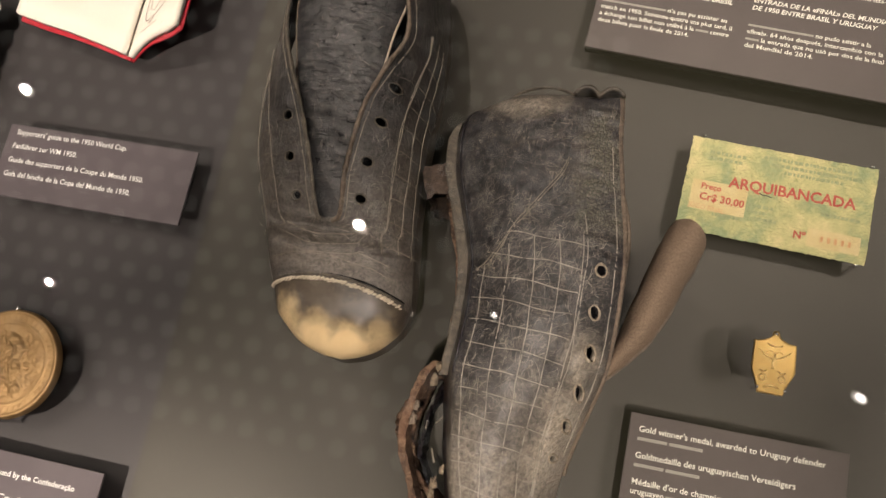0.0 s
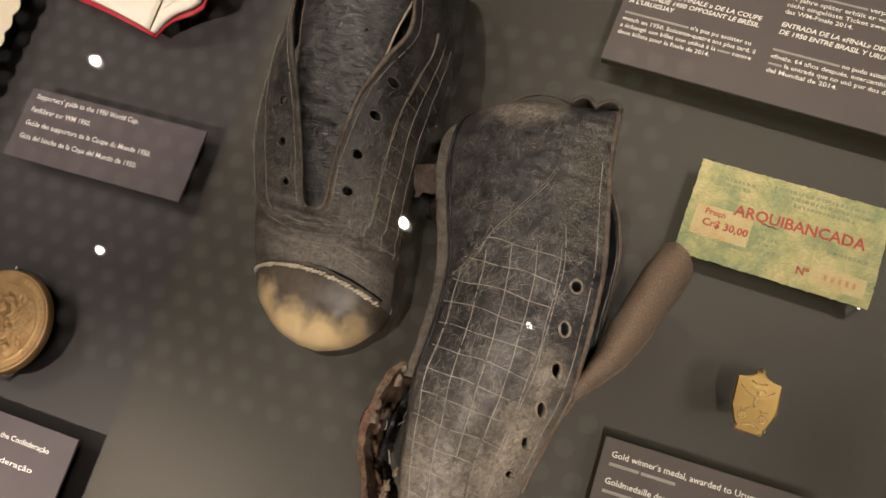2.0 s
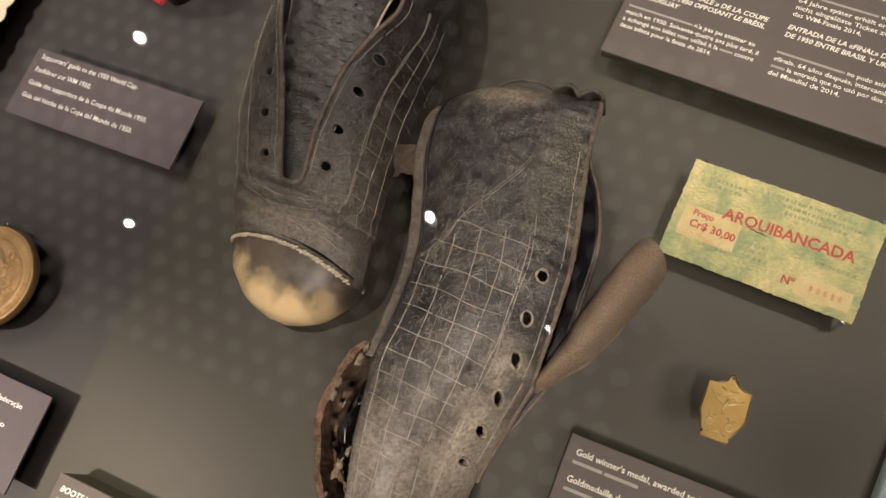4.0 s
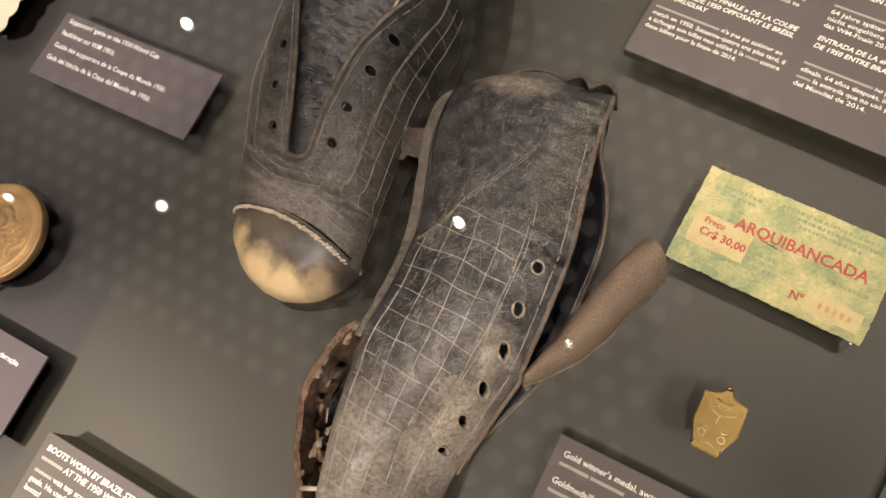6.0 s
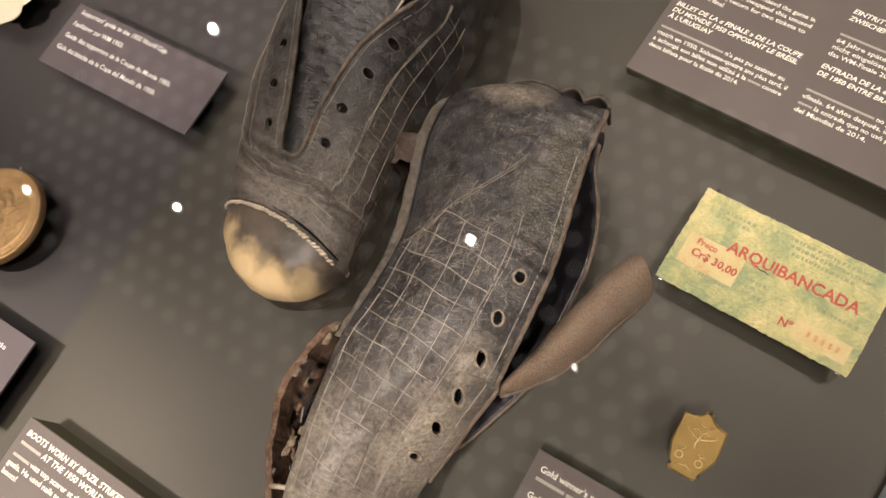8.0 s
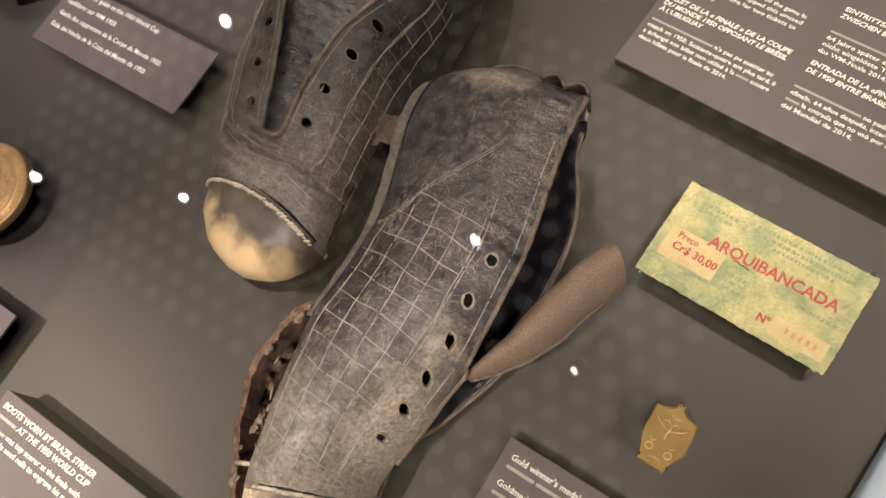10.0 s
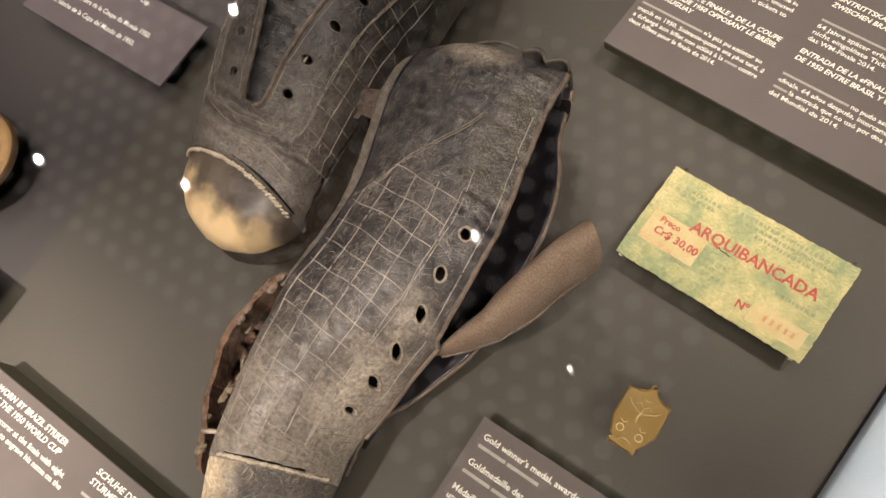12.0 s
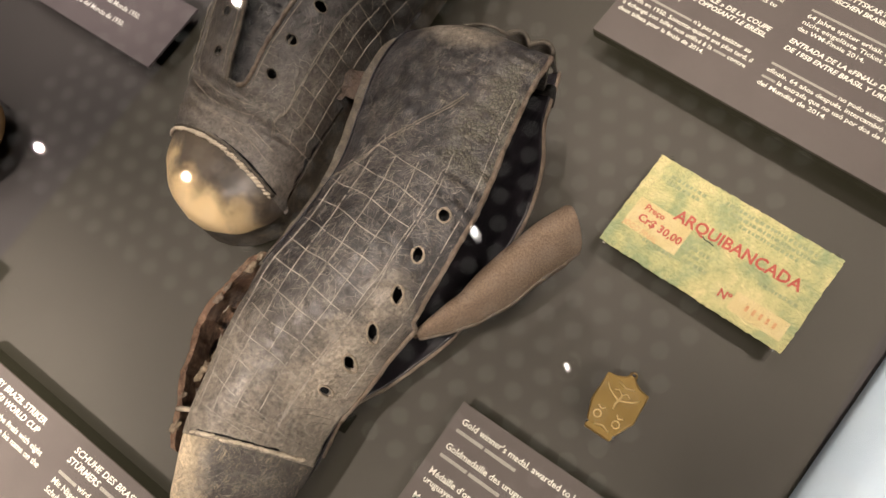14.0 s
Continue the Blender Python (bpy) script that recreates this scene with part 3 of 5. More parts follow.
# ---- ceiling lamps ----
def spotlight(x, y, z, watts, radius, beam, target):
    aim = Vector((*target, 0.05))
    at = Vector((x, y, z))
    ob = thing("ceiling_spotlight", "round black spotlight under the ceiling, seen in the glass or added", "spotlight", at, "gallery spotlights")
    turn = (aim - at).to_track_quat("-Z", "Y").to_matrix().to_4x4()
    bm = bmesh.new()
    bmesh.ops.create_cone(bm, segments=24, radius1=0.05, radius2=0.05, depth=0.12, cap_ends=True, matrix=turn @ Matrix.Translation((0, 0, 0.075)))
    me = bpy.data.meshes.new("housing")
    bm.to_mesh(me)
    bm.free()
    part("housing", me, FRAME, ob)
    oval = Matrix.Rotation(radians(-32), 4, "Z") @ Matrix.Diagonal((1.15, 0.68, 1, 1)) @ Matrix.Rotation(radians(32), 4, "Z")
    bm = bmesh.new()
    bmesh.ops.create_cone(bm, segments=24, radius1=radius * 0.95, radius2=radius * 0.95, depth=0.004, cap_ends=True, matrix=oval @ turn @ Matrix.Translation((0, 0, 0.011)))
    me = bpy.data.meshes.new("lens")
    bm.to_mesh(me)
    bm.free()
    part("lens", me, LAMP_GLASS, ob, "glowing lamp lens")
    bm = bmesh.new()
    bmesh.ops.create_cone(bm, segments=24, radius1=radius * 1.55, radius2=radius * 1.55, depth=0.002, cap_ends=True, matrix=oval @ turn @ Matrix.Translation((0, radius * 0.3, 0.0135)))
    me = bpy.data.meshes.new("reflector")
    bm.to_mesh(me)
    bm.free()
    part("reflector", me, REFLECTOR, ob, "dim ring of the lamp reflector")
    part("stem", box(-0.008, 0.008, -0.008, 0.008, 0.03, CEILING + 0.021 - z), FRAME, ob)
    li = bpy.data.lights.new("spot", "SPOT")
    li.energy, li.color, li.shadow_soft_size = watts, WARM, radius * 0.8
    li.spot_size, li.spot_blend = radians(beam), 0.9
    lo = new("spot_light", li)
    lo.matrix_world = Matrix.Translation(at) @ turn
    return ob


for spec in SPOTS:
    spotlight(*spec)

# perforated ceiling with dim round holes in staggered rows
verts, faces = [], []
for j in range(18):
    for i in range(26):
        x, y = -3.6 + 0.140 * (i + 0.5 * (j % 2)), -0.10 + 0.121 * j
        k = len(verts)
        verts += [(x + 0.042 * math.cos(a * math.pi / 6), y + 0.042 * math.sin(a * math.pi / 6), CEILING + 0.012) for a in range(12)]
        faces.append(tuple(range(k + 11, k - 1, -1)))
tagged(part("ceiling_holes", mesh_of("holes", verts, faces, False), CEILING_GLOW), "staggered rows of dim round holes in the ceiling", "ceiling holes", kind="stuff")


# ---- label plates ----
def plate(x0, x1, y0, y1, z, turn, label, name="label_plate", deep=0.0):
    """A thin card on short pegs. Its origin is its lower left corner on the board."""
    ob = thing(name, label, "label", (x0, y0, 0), "exhibit labels")
    ob.rotation_euler = (0, 0, radians(turn))
    w, h = x1 - x0, y1 - y0
    part("card", box(0, w, 0, h, z - 0.002, z, 0.0002, 1), LABEL, ob)
    # black block just below the card, as high as deep
    if deep:
        part("edge_band", box(0.0004, w - 0.0004, 0.0004, h - 0.0004, z - 0.0021 - deep, z - 0.0021), MATT_BLACK, ob, "matt black block")
    for px in (0.15, 0.85):
        for py in (0.3, 0.7):
            part("peg", box(px * w - 0.004, px * w + 0.004, py * h - 0.004, py * h + 0.004, BOARD_Z, z - 0.0022 - deep), MATT_BLACK, ob)
    return ob


def print_block(ob, x, top, lines, z, size, pitch, **kw):
    for i, (pieces, width) in enumerate(lines):
        write_line(ob, pieces, x, top - i * pitch, z + 0.0002, size, INK_WHITE, width, **{"bold": 0.00005, **kw})


A_Z, B_Z, M_Z, C_Z, D_Z = 0.0235, 0.033, 0.034, 0.029, 0.033
guide_label = plate(-0.4255, -0.2770, 0.1120, 0.1662, A_Z, 0, "grey label about the supporters' guide, white print in four languages")
print_block(guide_label, 0.0065, 0.0470, [(["Supporters' guide to the 1950 World Cup."], 0.0885), (["Fanführer zur WM 1950."], 0.0520),
            (["Guide des supporters de la Coupe du Monde 1950."], 0.1075), (["Guía del hincha de la Copa del Mundo de 1950."], 0.1005)], A_Z, 0.0056, 0.0106)

ticket_label = plate(-0.0255, 0.31, 0.277, 0.42, B_Z, -4.4, "large grey label about the ticket, white print in columns", deep=0.006)
HEAD = dict(bold=0.00011, shear=0.18)
print_block(ticket_label, 0.0040, 0.0795, [([20, "missed the game in"], 0.0785), (["1950.", 6, "and swapped this unused"], 0.0785), (["ticket", 4, "in return for two tickets to"], 0.0770), (["the 2014 final"], 0.026)], B_Z, 0.0043, 0.0050)
print_block(ticket_label, 0.0040, 0.0535, [(["BILLET DE LA « FINALE » DE LA COUPE"], 0.0835), (["DU MONDE 1950 OPPOSANT LE BRÉSIL"], 0.0830), (["À L'URUGUAY"], 0.0300)], B_Z, 0.0046, 0.0050, **HEAD)
print_block(ticket_label, 0.0040, 0.0350, [([20, "n'a pas pu assister au"], 0.0820), (["match en 1950. Soixante-quatre ans plus tard, il"], 0.0860),
            (["a échangé son billet non utilisé à la", 4, "contre"], 0.0850), (["deux billets pour la finale de 2014."], 0.0600)], B_Z, 0.0043, 0.0050)
print_block(ticket_label, 0.0985, 0.0955, [(["EINTRITTSKARTE ZUM «FINALE»"], 0.075), (["ZWISCHEN BRASILIEN UND URUGUAY"], 0.083)], B_Z, 0.0046, 0.0054, **HEAD)
print_block(ticket_label, 0.0990, 0.0780, [([20, "verpasst"], 0.065), (["64 Jahre später erhält er von der"], 0.071), (["nicht eingelöste Ticket zwei Eintritts-"], 0.081), (["das WM-Finale 2014."], 0.0415)], B_Z, 0.0043, 0.0050)
print_block(ticket_label, 0.0995, 0.0535, [(["ENTRADA DE LA «FINAL» DEL MUNDIAL"], 0.086), (["DE 1950 ENTRE BRASIL Y URUGUAY"], 0.078)], B_Z, 0.0046, 0.0055, **HEAD)
print_block(ticket_label, 0.0995, 0.0355, [([20, "no pudo asistir a la"], 0.076), (["«final». 64 años después, intercambió con la"], 0.084),
            ([4, "la entrada que no usó por dos de la final"], 0.085), (["del Mundial de 2014."], 0.0430)], B_Z, 0.0043, 0.0050)

medal_label = plate(0.0395, 0.161, -0.075, 0.0458, M_Z, 0, "grey label about the gold medal, white print in four languages")
for top, one, wide, two in ((0.1105, ["Gold winner's medal, awarded to Uruguay defender"], 0.104, [8, 9]), (0.0955, ["Goldmedaille des uruguayischen Verteidigers"], 0.089, [8, 9]),
                            (0.0805, ["Médaille d'or de champion du défenseur"], 0.080, ["uruguayen", 8, 9]), (0.0655, ["Medalla de oro del defensa uruguayo"], 0.076, [8, 9])):
    print_block(medal_label, 0.0055, top, [(one, wide), (two, 0.0)], M_Z, 0.0050, 0.0052)

medallion_label = plate(-0.43, -0.2755, -0.12, -0.0552, C_Z, 0, "grey label about the medallion, partly seen white print")
print_block(medallion_label, 0.02, 0.0500, [(["Commemorative medallion issued by the Confederação"], 0.118), ([18], 0.06)], C_Z, 0.0050, 0.0052)
print_block(medallion_label, 0.02, 0.0355, [(["Gedenkmedaille der Confederação"], 0.112)], C_Z, 0.0050, 0.0052)

boots_label = plate(-0.243, 0.005, -0.21, -0.0922, D_Z, 0, "large grey label about the boots, white headings in columns", deep=0.0255)
print_block(boots_label, 0.0045, 0.1080, [(["BOOTS WORN BY BRAZIL STRIKER"], 0.0815), ([7, "AT THE 1950 WORLD CUP"], 0.0815)], D_Z, 0.0054, 0.0062, **HEAD)
print_block(boots_label, 0.0045, 0.0940, [([6, "was top scorer at the finals with eight"], 0.0925), (["goals. He used nails to engrave his name on the"], 0.0955), (["boots!"], 0.0125)], D_Z, 0.0050, 0.0058)
print_block(boots_label, 0.1125, 0.1080, [(["SCHUHE DES BRASILIANISCHEN"], 0.0815), (["STÜRMERS", 7, "AN DER WM 1950"], 0.0900)], D_Z, 0.0054, 0.0062, **HEAD)
print_block(boots_label, 0.1125, 0.0940, [([6, "wird mit acht Toren"], 0.060), (["Mit Nägeln graviert er seinen Namen in die"], 0.090), (["Schuhe."], 0.0150)], D_Z, 0.0050, 0.0058)


# ---- ticket ----
def rough_edge(w, h, step, amount, seed):
    rnd = random.Random(seed)
    pts = []
    for (ax, ay), (bx, by) in (((0, 0), (w, 0)), ((w, 0), (w, h)), ((w, h), (0, h)), ((0, h), (0, 0))):
        k = max(2, int(math.hypot(bx - ax, by - ay) / step))
        for i in range(k):
            f = i / k
            pts.append((ax + (bx - ax) * f + rnd.uniform(-amount, amount), ay + (by - ay) * f + rnd.uniform(-amount, amount)))
    return pts


TK_Z = 0.0285
ticket = thing("match_ticket", "yellow-green printed paper ticket with red lettering, held on small clear pins", "ticket", (0.0494, 0.1638, 0))
ticket.rotation_euler.z = radians(-3.2)
part("paper", prism(rough_edge(0.1122, 0.0622, 0.0014, 0.00042, 5), TK_Z - 0.0006, TK_Z), TICKET, ticket)
for x, y in ((0.006, 0.0635), (0.108, 0.0632), (0.004, -0.001), (0.107, -0.001)):
    part("pin", box(x - 0.0012, x + 0.0012, y - 0.0006, y + 0.0006, BOARD_Z, TK_Z + 0.001, 0.0003, 1), STEEL, ticket, "small clear metal pin")
part("price_panel", box(0.005, 0.039, 0.0145, 0.034, TK_Z + 0.0001, TK_Z + 0.0002), CREAM, ticket, "plain yellow printed panel")
part("number_panel", box(0.077, 0.108, 0.0050, 0.0165, TK_Z + 0.0001, TK_Z + 0.0002), CREAM, ticket, "plain yellow printed panel")
INKZ = TK_Z + 0.0004
write_line(ticket, ["ARQUIBANCADA"], 0.0268, 0.0325, INKZ, 0.0098, RED_INK, 0.0755, bold=0.00025, turn=0.8, name="red_title")
write_line(ticket, ["Preço"], 0.0105, 0.0285, INKZ, 0.0054, RED_INK, 0.0125, bold=0.00015, turn=-1, name="price_word")
write_line(ticket, ["Cr$ 30,00"], 0.0105, 0.0212, INKZ, 0.0066, RED_INK, 0.0275, bold=0.0002, turn=-1, name="price")
write_line(ticket, ["JOGO FINAL"], 0.0050, 0.0152, INKZ, 0.0048, ORANGE_INK, 0.022, turn=-3, name="small_print")
write_line(ticket, ["Nº"], 0.0690, 0.0085, INKZ, 0.0066, RED_INK, 0.0075, bold=0.0002, name="number_word")
for i in range(5):
    part("number_bar", box(0.0850 + 0.0040 * i, 0.0866 + 0.0040 * i, 0.0090, 0.0126, INKZ - 0.0001, INKZ), ORANGE_INK, ticket)
rnd = random.Random(11)
for i, (x, y, w) in enumerate(((0.045, 0.0555, 0.055), (0.050, 0.0515, 0.052), (0.058, 0.0475, 0.034), (0.04, 0.0225, 0.014), (0.04, 0.0185, 0.012), (0.083, 0.0255, 0.022), (0.012, 0.0525, 0.022), (0.012, 0.0485, 0.02), (0.045, 0.0145, 0.012), (0.02, 0.012, 0.018))):
    verts, faces, pen = [], [], 0.0
    while pen < w:
        bw = rnd.uniform(0.001, 0.0026)
        k = len(verts)
        verts += [(x + pen, y, INKZ - 0.0002), (x + pen + bw, y, INKZ - 0.0002), (x + pen + bw, y + 0.0021, INKZ - 0.0002), (x + pen, y + 0.0021, INKZ - 0.0002)]
        faces.append((k, k + 1, k + 2, k + 3))
        pen += bw + rnd.uniform(0.0005, 0.0012)
    part("faint_print", mesh_of("bars", verts, faces, False), GREEN_INK, ticket, "faint green printed bars")
part("ink_scribble", tube([(0.0455, 0.0325, INKZ), (0.0475, 0.0313, INKZ), (0.0500, 0.0316, INKZ), (0.0530, 0.0308, INKZ)], 0.0003, 4), DARK_INK, ticket, "short black pen stroke")

# ---- gold medal ----
MD_Z = 0.0640
medal = thing("gold_medal", "small shield-shaped gold medal with raised winged figure relief, held on pins", "medal", (0.1085, 0.0830, 0))


def shield(k):
    """Outline of the medal, scaled by k about its middle."""
    pts = [(-0.0070, -0.0160), (0.0065, -0.0160), (0.0075, -0.0120), (0.0118, -0.0030), (0.0112, 0.0125), (0.0068, 0.0132), (0.0030, 0.0150), (0.0012, 0.0172), (-0.0012, 0.0172), (-0.0030, 0.0150), (-0.0068, 0.0132), (-0.0112, 0.0125), (-0.0113, -0.0030), (-0.0080, -0.0120)]
    return [(x * k, y * k) for x, y in pts]


part("medal_body", prism(shield(1.0), MD_Z - 0.0022, MD_Z - 0.0004), GOLD, medal)
rim = [(x, y, MD_Z - 0.0004) for x, y in shield(0.965)]
part("raised_rim", tube(rim, 0.00032, 6, True), GOLD, medal)
part("loop", tube([(0.0016 * math.cos(a * math.pi / 8), 0.0172 + 0.0016 * math.sin(a * math.pi / 8), MD_Z - 0.001) for a in range(16)], 0.0005, 6, True), GOLD, medal, "small gold hanging ring")
for s in (-1, 1):
    part("wing", tube([(0, 0.003, MD_Z - 0.0005), (s * 0.003, 0.0042, MD_Z - 0.0003), (s * 0.0062, 0.0058, MD_Z - 0.0004), (s * 0.0085, 0.0082, MD_Z - 0.0006)], 0.00038, 8), GOLD_RELIEF, medal, "raised gold with painted glint wing relief")
    part("wreath", tube([(s * 0.005 + 0.0018 * math.cos(a * math.pi / 7), -0.0075 + 0.0018 * math.sin(a * math.pi / 7), MD_Z - 0.0004) for a in range(14)], 0.0004, 6, True), GOLD_RELIEF, medal, "raised gold with painted glint ring relief")
    part("sprig", tube([(s * 0.0068, -0.0035, MD_Z - 0.0004), (s * 0.0045, -0.0045, MD_Z - 0.0003), (s * 0.003, -0.0030, MD_Z - 0.0004)], 0.0004, 6), GOLD_RELIEF, medal)
    part("pin", box(s * 0.0072 - 0.0007, s * 0.0072 + 0.0007, -0.0138, -0.0124, SHELF, MD_Z + 0.0004, 0.0003, 1), STEEL, medal, "small polished metal pin")
part("figure_relief", tube([(0, -0.002, MD_Z - 0.0006), (-0.0004, 0.001, MD_Z - 0.0005), (0.0003, 0.0035, MD_Z - 0.0004), (0.0004, 0.0062, MD_Z - 0.0006)], 0.0006, 10), GOLD_RELIEF, medal, "raised gold with painted glint relief")
part("base_relief", tube([(-0.004, -0.0125, MD_Z - 0.0003), (0, -0.0112, MD_Z), (0.004, -0.0125, MD_Z - 0.0003)], 0.0005, 6), GOLD_RELIEF, medal)
part("top_relief", tube([(-0.004, 0.0112, MD_Z - 0.0003), (0, 0.0100, MD_Z), (0.004, 0.0112, MD_Z - 0.0003)], 0.00045, 6), GOLD_RELIEF, medal)
for s in (-1, 1):
    part("arm_relief", tube([(0.0002, 0.0062, MD_Z - 0.0005), (s * 0.0022, 0.0078, MD_Z - 0.0003), (s * 0.0042, 0.0068, MD_Z - 0.0004)], 0.0003, 6), GOLD_RELIEF, medal, "raised gold with painted glint relief")
part("top_pin", box(-0.0005, 0.0005, 0.0167, 0.0177, SHELF, MD_Z + 0.0006, 0.0002, 1), STEEL, medal, "small polished metal pin")

# ---- bronze medallion ----
medallion = thing("bronze_medallion", "round gilt bronze medallion with raised rim and worn relief", "medallion", (-0.3645, -0.0010, 0))
ML_Z, ML_R = 0.032, 0.0365


def medallion_face(u, v):
    a, r = u * 2 * math.pi, v * ML_R
    p = Vector((r * math.cos(a), r * math.sin(a), 0))
    rim_h = 0.0008 * math.exp(-((r - 0.0345) / 0.0012) ** 2) + 0.0005 * math.exp(-((r - 0.0275) / 0.0007) ** 2) + 0.0004 * max(0, math.sin(a * 46)) * math.exp(-((r - 0.0310) / 0.0016) ** 4)
    relief = 0.0036 * max(0, noise.noise(p * 95)) * max(0, 1 - (r / 0.030) ** 4) + 0.0009 * noise.noise(p * 420) * max(0, 1 - (r / 0.028) ** 4)
    edge = -0.003 * max(0, (r - 0.0355) / 0.001) ** 2
    return p + Vector((0, 0, ML_Z - 0.002 + rim_h + relief + edge))


part("medallion_face", sheet(medallion_face, 276, 60), BRONZE, medallion)
part("medallion_edge", prism([(ML_R * math.cos(i * math.pi / 32), ML_R * math.sin(i * math.pi / 32)) for i in range(64)], ML_Z - 0.007, ML_Z - 0.0046), BRONZE, medallion)
for a in (95, -80, 180):
    x, y = (ML_R + 0.0005) * math.cos(radians(a)), (ML_R + 0.0005) * math.sin(radians(a))
    part("pin", box(x - 0.001, x + 0.001, y - 0.001, y + 0.001, BOARD_Z, ML_Z + 0.0006, 0.0003, 1), STEEL, medallion, "small polished metal pin")

# ---- open guide book ----
book = thing("guide_book", "open red-covered guide book with white pages and line drawing", "book", (-0.3515, 0.230, 0.0125))


def page(side, width, lift, skew, h=0.17, out=0.0, z=0.012):
    def fn(u, v):
        x = u * width + out * (1 if u > 0.5 else 0)
        arch = 0.004 * math.sin(math.pi * min(1, u * 1.3)) + lift * u
        return Vector((side * x, v * h + skew * u - (out if v < 0.02 else 0), z + arch))
    return fn


part("cover", sheet(page(-1, 0.097, 0.0, 0.021, 0.18, 0.0014, 0.006), 20, 12), RED_COVER, book, "red cloth cover")
thicken(book.children[-1], 0.002)
part("cover", sheet(page(1, 0.0425, 0.022, 0.021, 0.18, 0.0014, 0.006), 20, 12), RED_COVER, book, "red cloth cover")
thicken(book.children[-1], 0.002)
part("page_block", sheet(page(-1, 0.096, 0.001, 0.021, 0.18, 0, 0.0125), 24, 12), PAPER, book, "blank-looking white pages")
thicken(book.children[-1], 0.005)
part("page_block", sheet(page(1, 0.041, 0.022, 0.021, 0.18, 0, 0.0125), 24, 12), PAPER, book, "white page with a pale line drawing")
thicken(book.children[-1], 0.005)


def on_page(points):
    f = page(1, 0.041, 0.022, 0.021, 0.18, 0, 0.0135)
    return [f(u, v) for u, v in points]


for line in ([(0.28, 0.2), (0.30, 0.12), (0.36, 0.085), (0.5, 0.09), (0.62, 0.12), (0.8, 0.2)], [(0.36, 0.2), (0.38, 0.14), (0.48, 0.12), (0.58, 0.16), (0.68, 0.22)],
             [(0.42, 0.085), (0.46, 0.06), (0.52, 0.085)], [(0.25, 0.055), (0.35, 0.045), (0.6, 0.06)], [(0.03, 0.25), (0.03, 0.04), (0.75, 0.04)]):
    part("drawn_line", tube(on_page(line), 0.00022, 4), PENCIL, book, "thin printed line")
part("drawn_line", tube([(-0.012, 0.022, 0.0176), (-0.012, 0.12, 0.0176)], 0.0003, 4), PENCIL, book, "thin printed line")
part("drawn_line", tube([(-0.078, 0.045, 0.0178), (-0.078, 0.052, 0.0178)], 0.0003, 4), PENCIL, book, "thin printed line")

# ---- card with scalloped edge ----
card = thing("scalloped_card", "cream paper card with a scalloped edge", "card", (-0.53, 0.195, 0))
outline = []
for (ax, ay), (bx, by) in (((-0.06, -0.072), (0.056, -0.072)), ((0.062, -0.066), (0.062, 0.066)), ((0.056, 0.072), (-0.06, 0.072)), ((-0.066, 0.066), (-0.066, -0.066))):
    k = 70
    dx, dy = bx - ax, by - ay
    long = math.hypot(dx, dy)
    waves = 9
    for i in range(k):
        f = i / k
        off = 0.0035 * abs(math.sin(math.pi * waves * f)) - 0.001
        outline.append((ax + dx * f + dy / long * off, ay + dy * f - dx / long * off))
part("card_sheet", prism(outline, 0.0255, 0.0263), PAPER_OLD, card)
part("card_support", box(-0.04, 0.04, -0.05, 0.05, BOARD_Z, 0.0254), MATT_BLACK, card)
part("printed_line", tube([(0.047 + 0.006 * math.cos(a * math.pi / 8), -0.035 + 0.003 * math.sin(a * math.pi / 8), 0.0264) for a in range(16)], 0.0003, 4, True), PENCIL, card, "thin printed line")

# ---- blue jersey ----
def jersey_fn(u, v):
    x, y = 0.2 + u * 0.28, -0.16 + v * 0.5
    x0 = 0.200 + 0.07 * (y - 0.098)
    x = x0 + u * 0.28
    z = 0.0095 + 0.014 * min(1, u * 14) ** 0.5 + 0.006 * noise.noise(Vector((x * 12, y * 9, 0))) * min(1, u * 6)
    return Vector((x, y, z))


jersey = thing("folded_jersey", "sky blue woollen jersey laid flat on the board", "jersey")
thicken(part("cloth", sheet(jersey_fn, 90, 160), BLUE_CLOTH, jersey), 0.006)


# ---- boot standing on its sole ----
def boot_l_row(y):
    """Middle x, half width, crest height."""
    return spline([(0.0400, -0.1330, 0.003, 0.078), (0.0435, -0.1335, 0.016, 0.086), (0.0500, -0.1340, 0.0265, 0.0925), (0.0600, -0.1345, 0.0365, 0.0985), (0.0740, -0.1350, 0.0415, 0.1020),
                   (0.0890, -0.1385, 0.0445, 0.1055), (0.1050, -0.1425, 0.0458, 0.1095), (0.1200, -0.1463, 0.0470, 0.1145), (0.1440, -0.1515, 0.0500, 0.123), (0.1800, -0.1545, 0.0505, 0.1365),
                   (0.2400, -0.1530, 0.0485, 0.150), (0.2900, -0.1550, 0.0400, 0.156), (0.3150, -0.1560, 0.028, 0.150), (0.3250, -0.156, 0.012, 0.13)], y)


SOLE_L = 0.074


def dome(y, x):
    """Height of the boot's skin over (x, y)."""
    c, w, h = boot_l_row(y)
    k = min(1.0, abs(x - c) / w)
    return SOLE_L + (h - SOLE_L) * (1 - k ** 2.5) ** 0.42


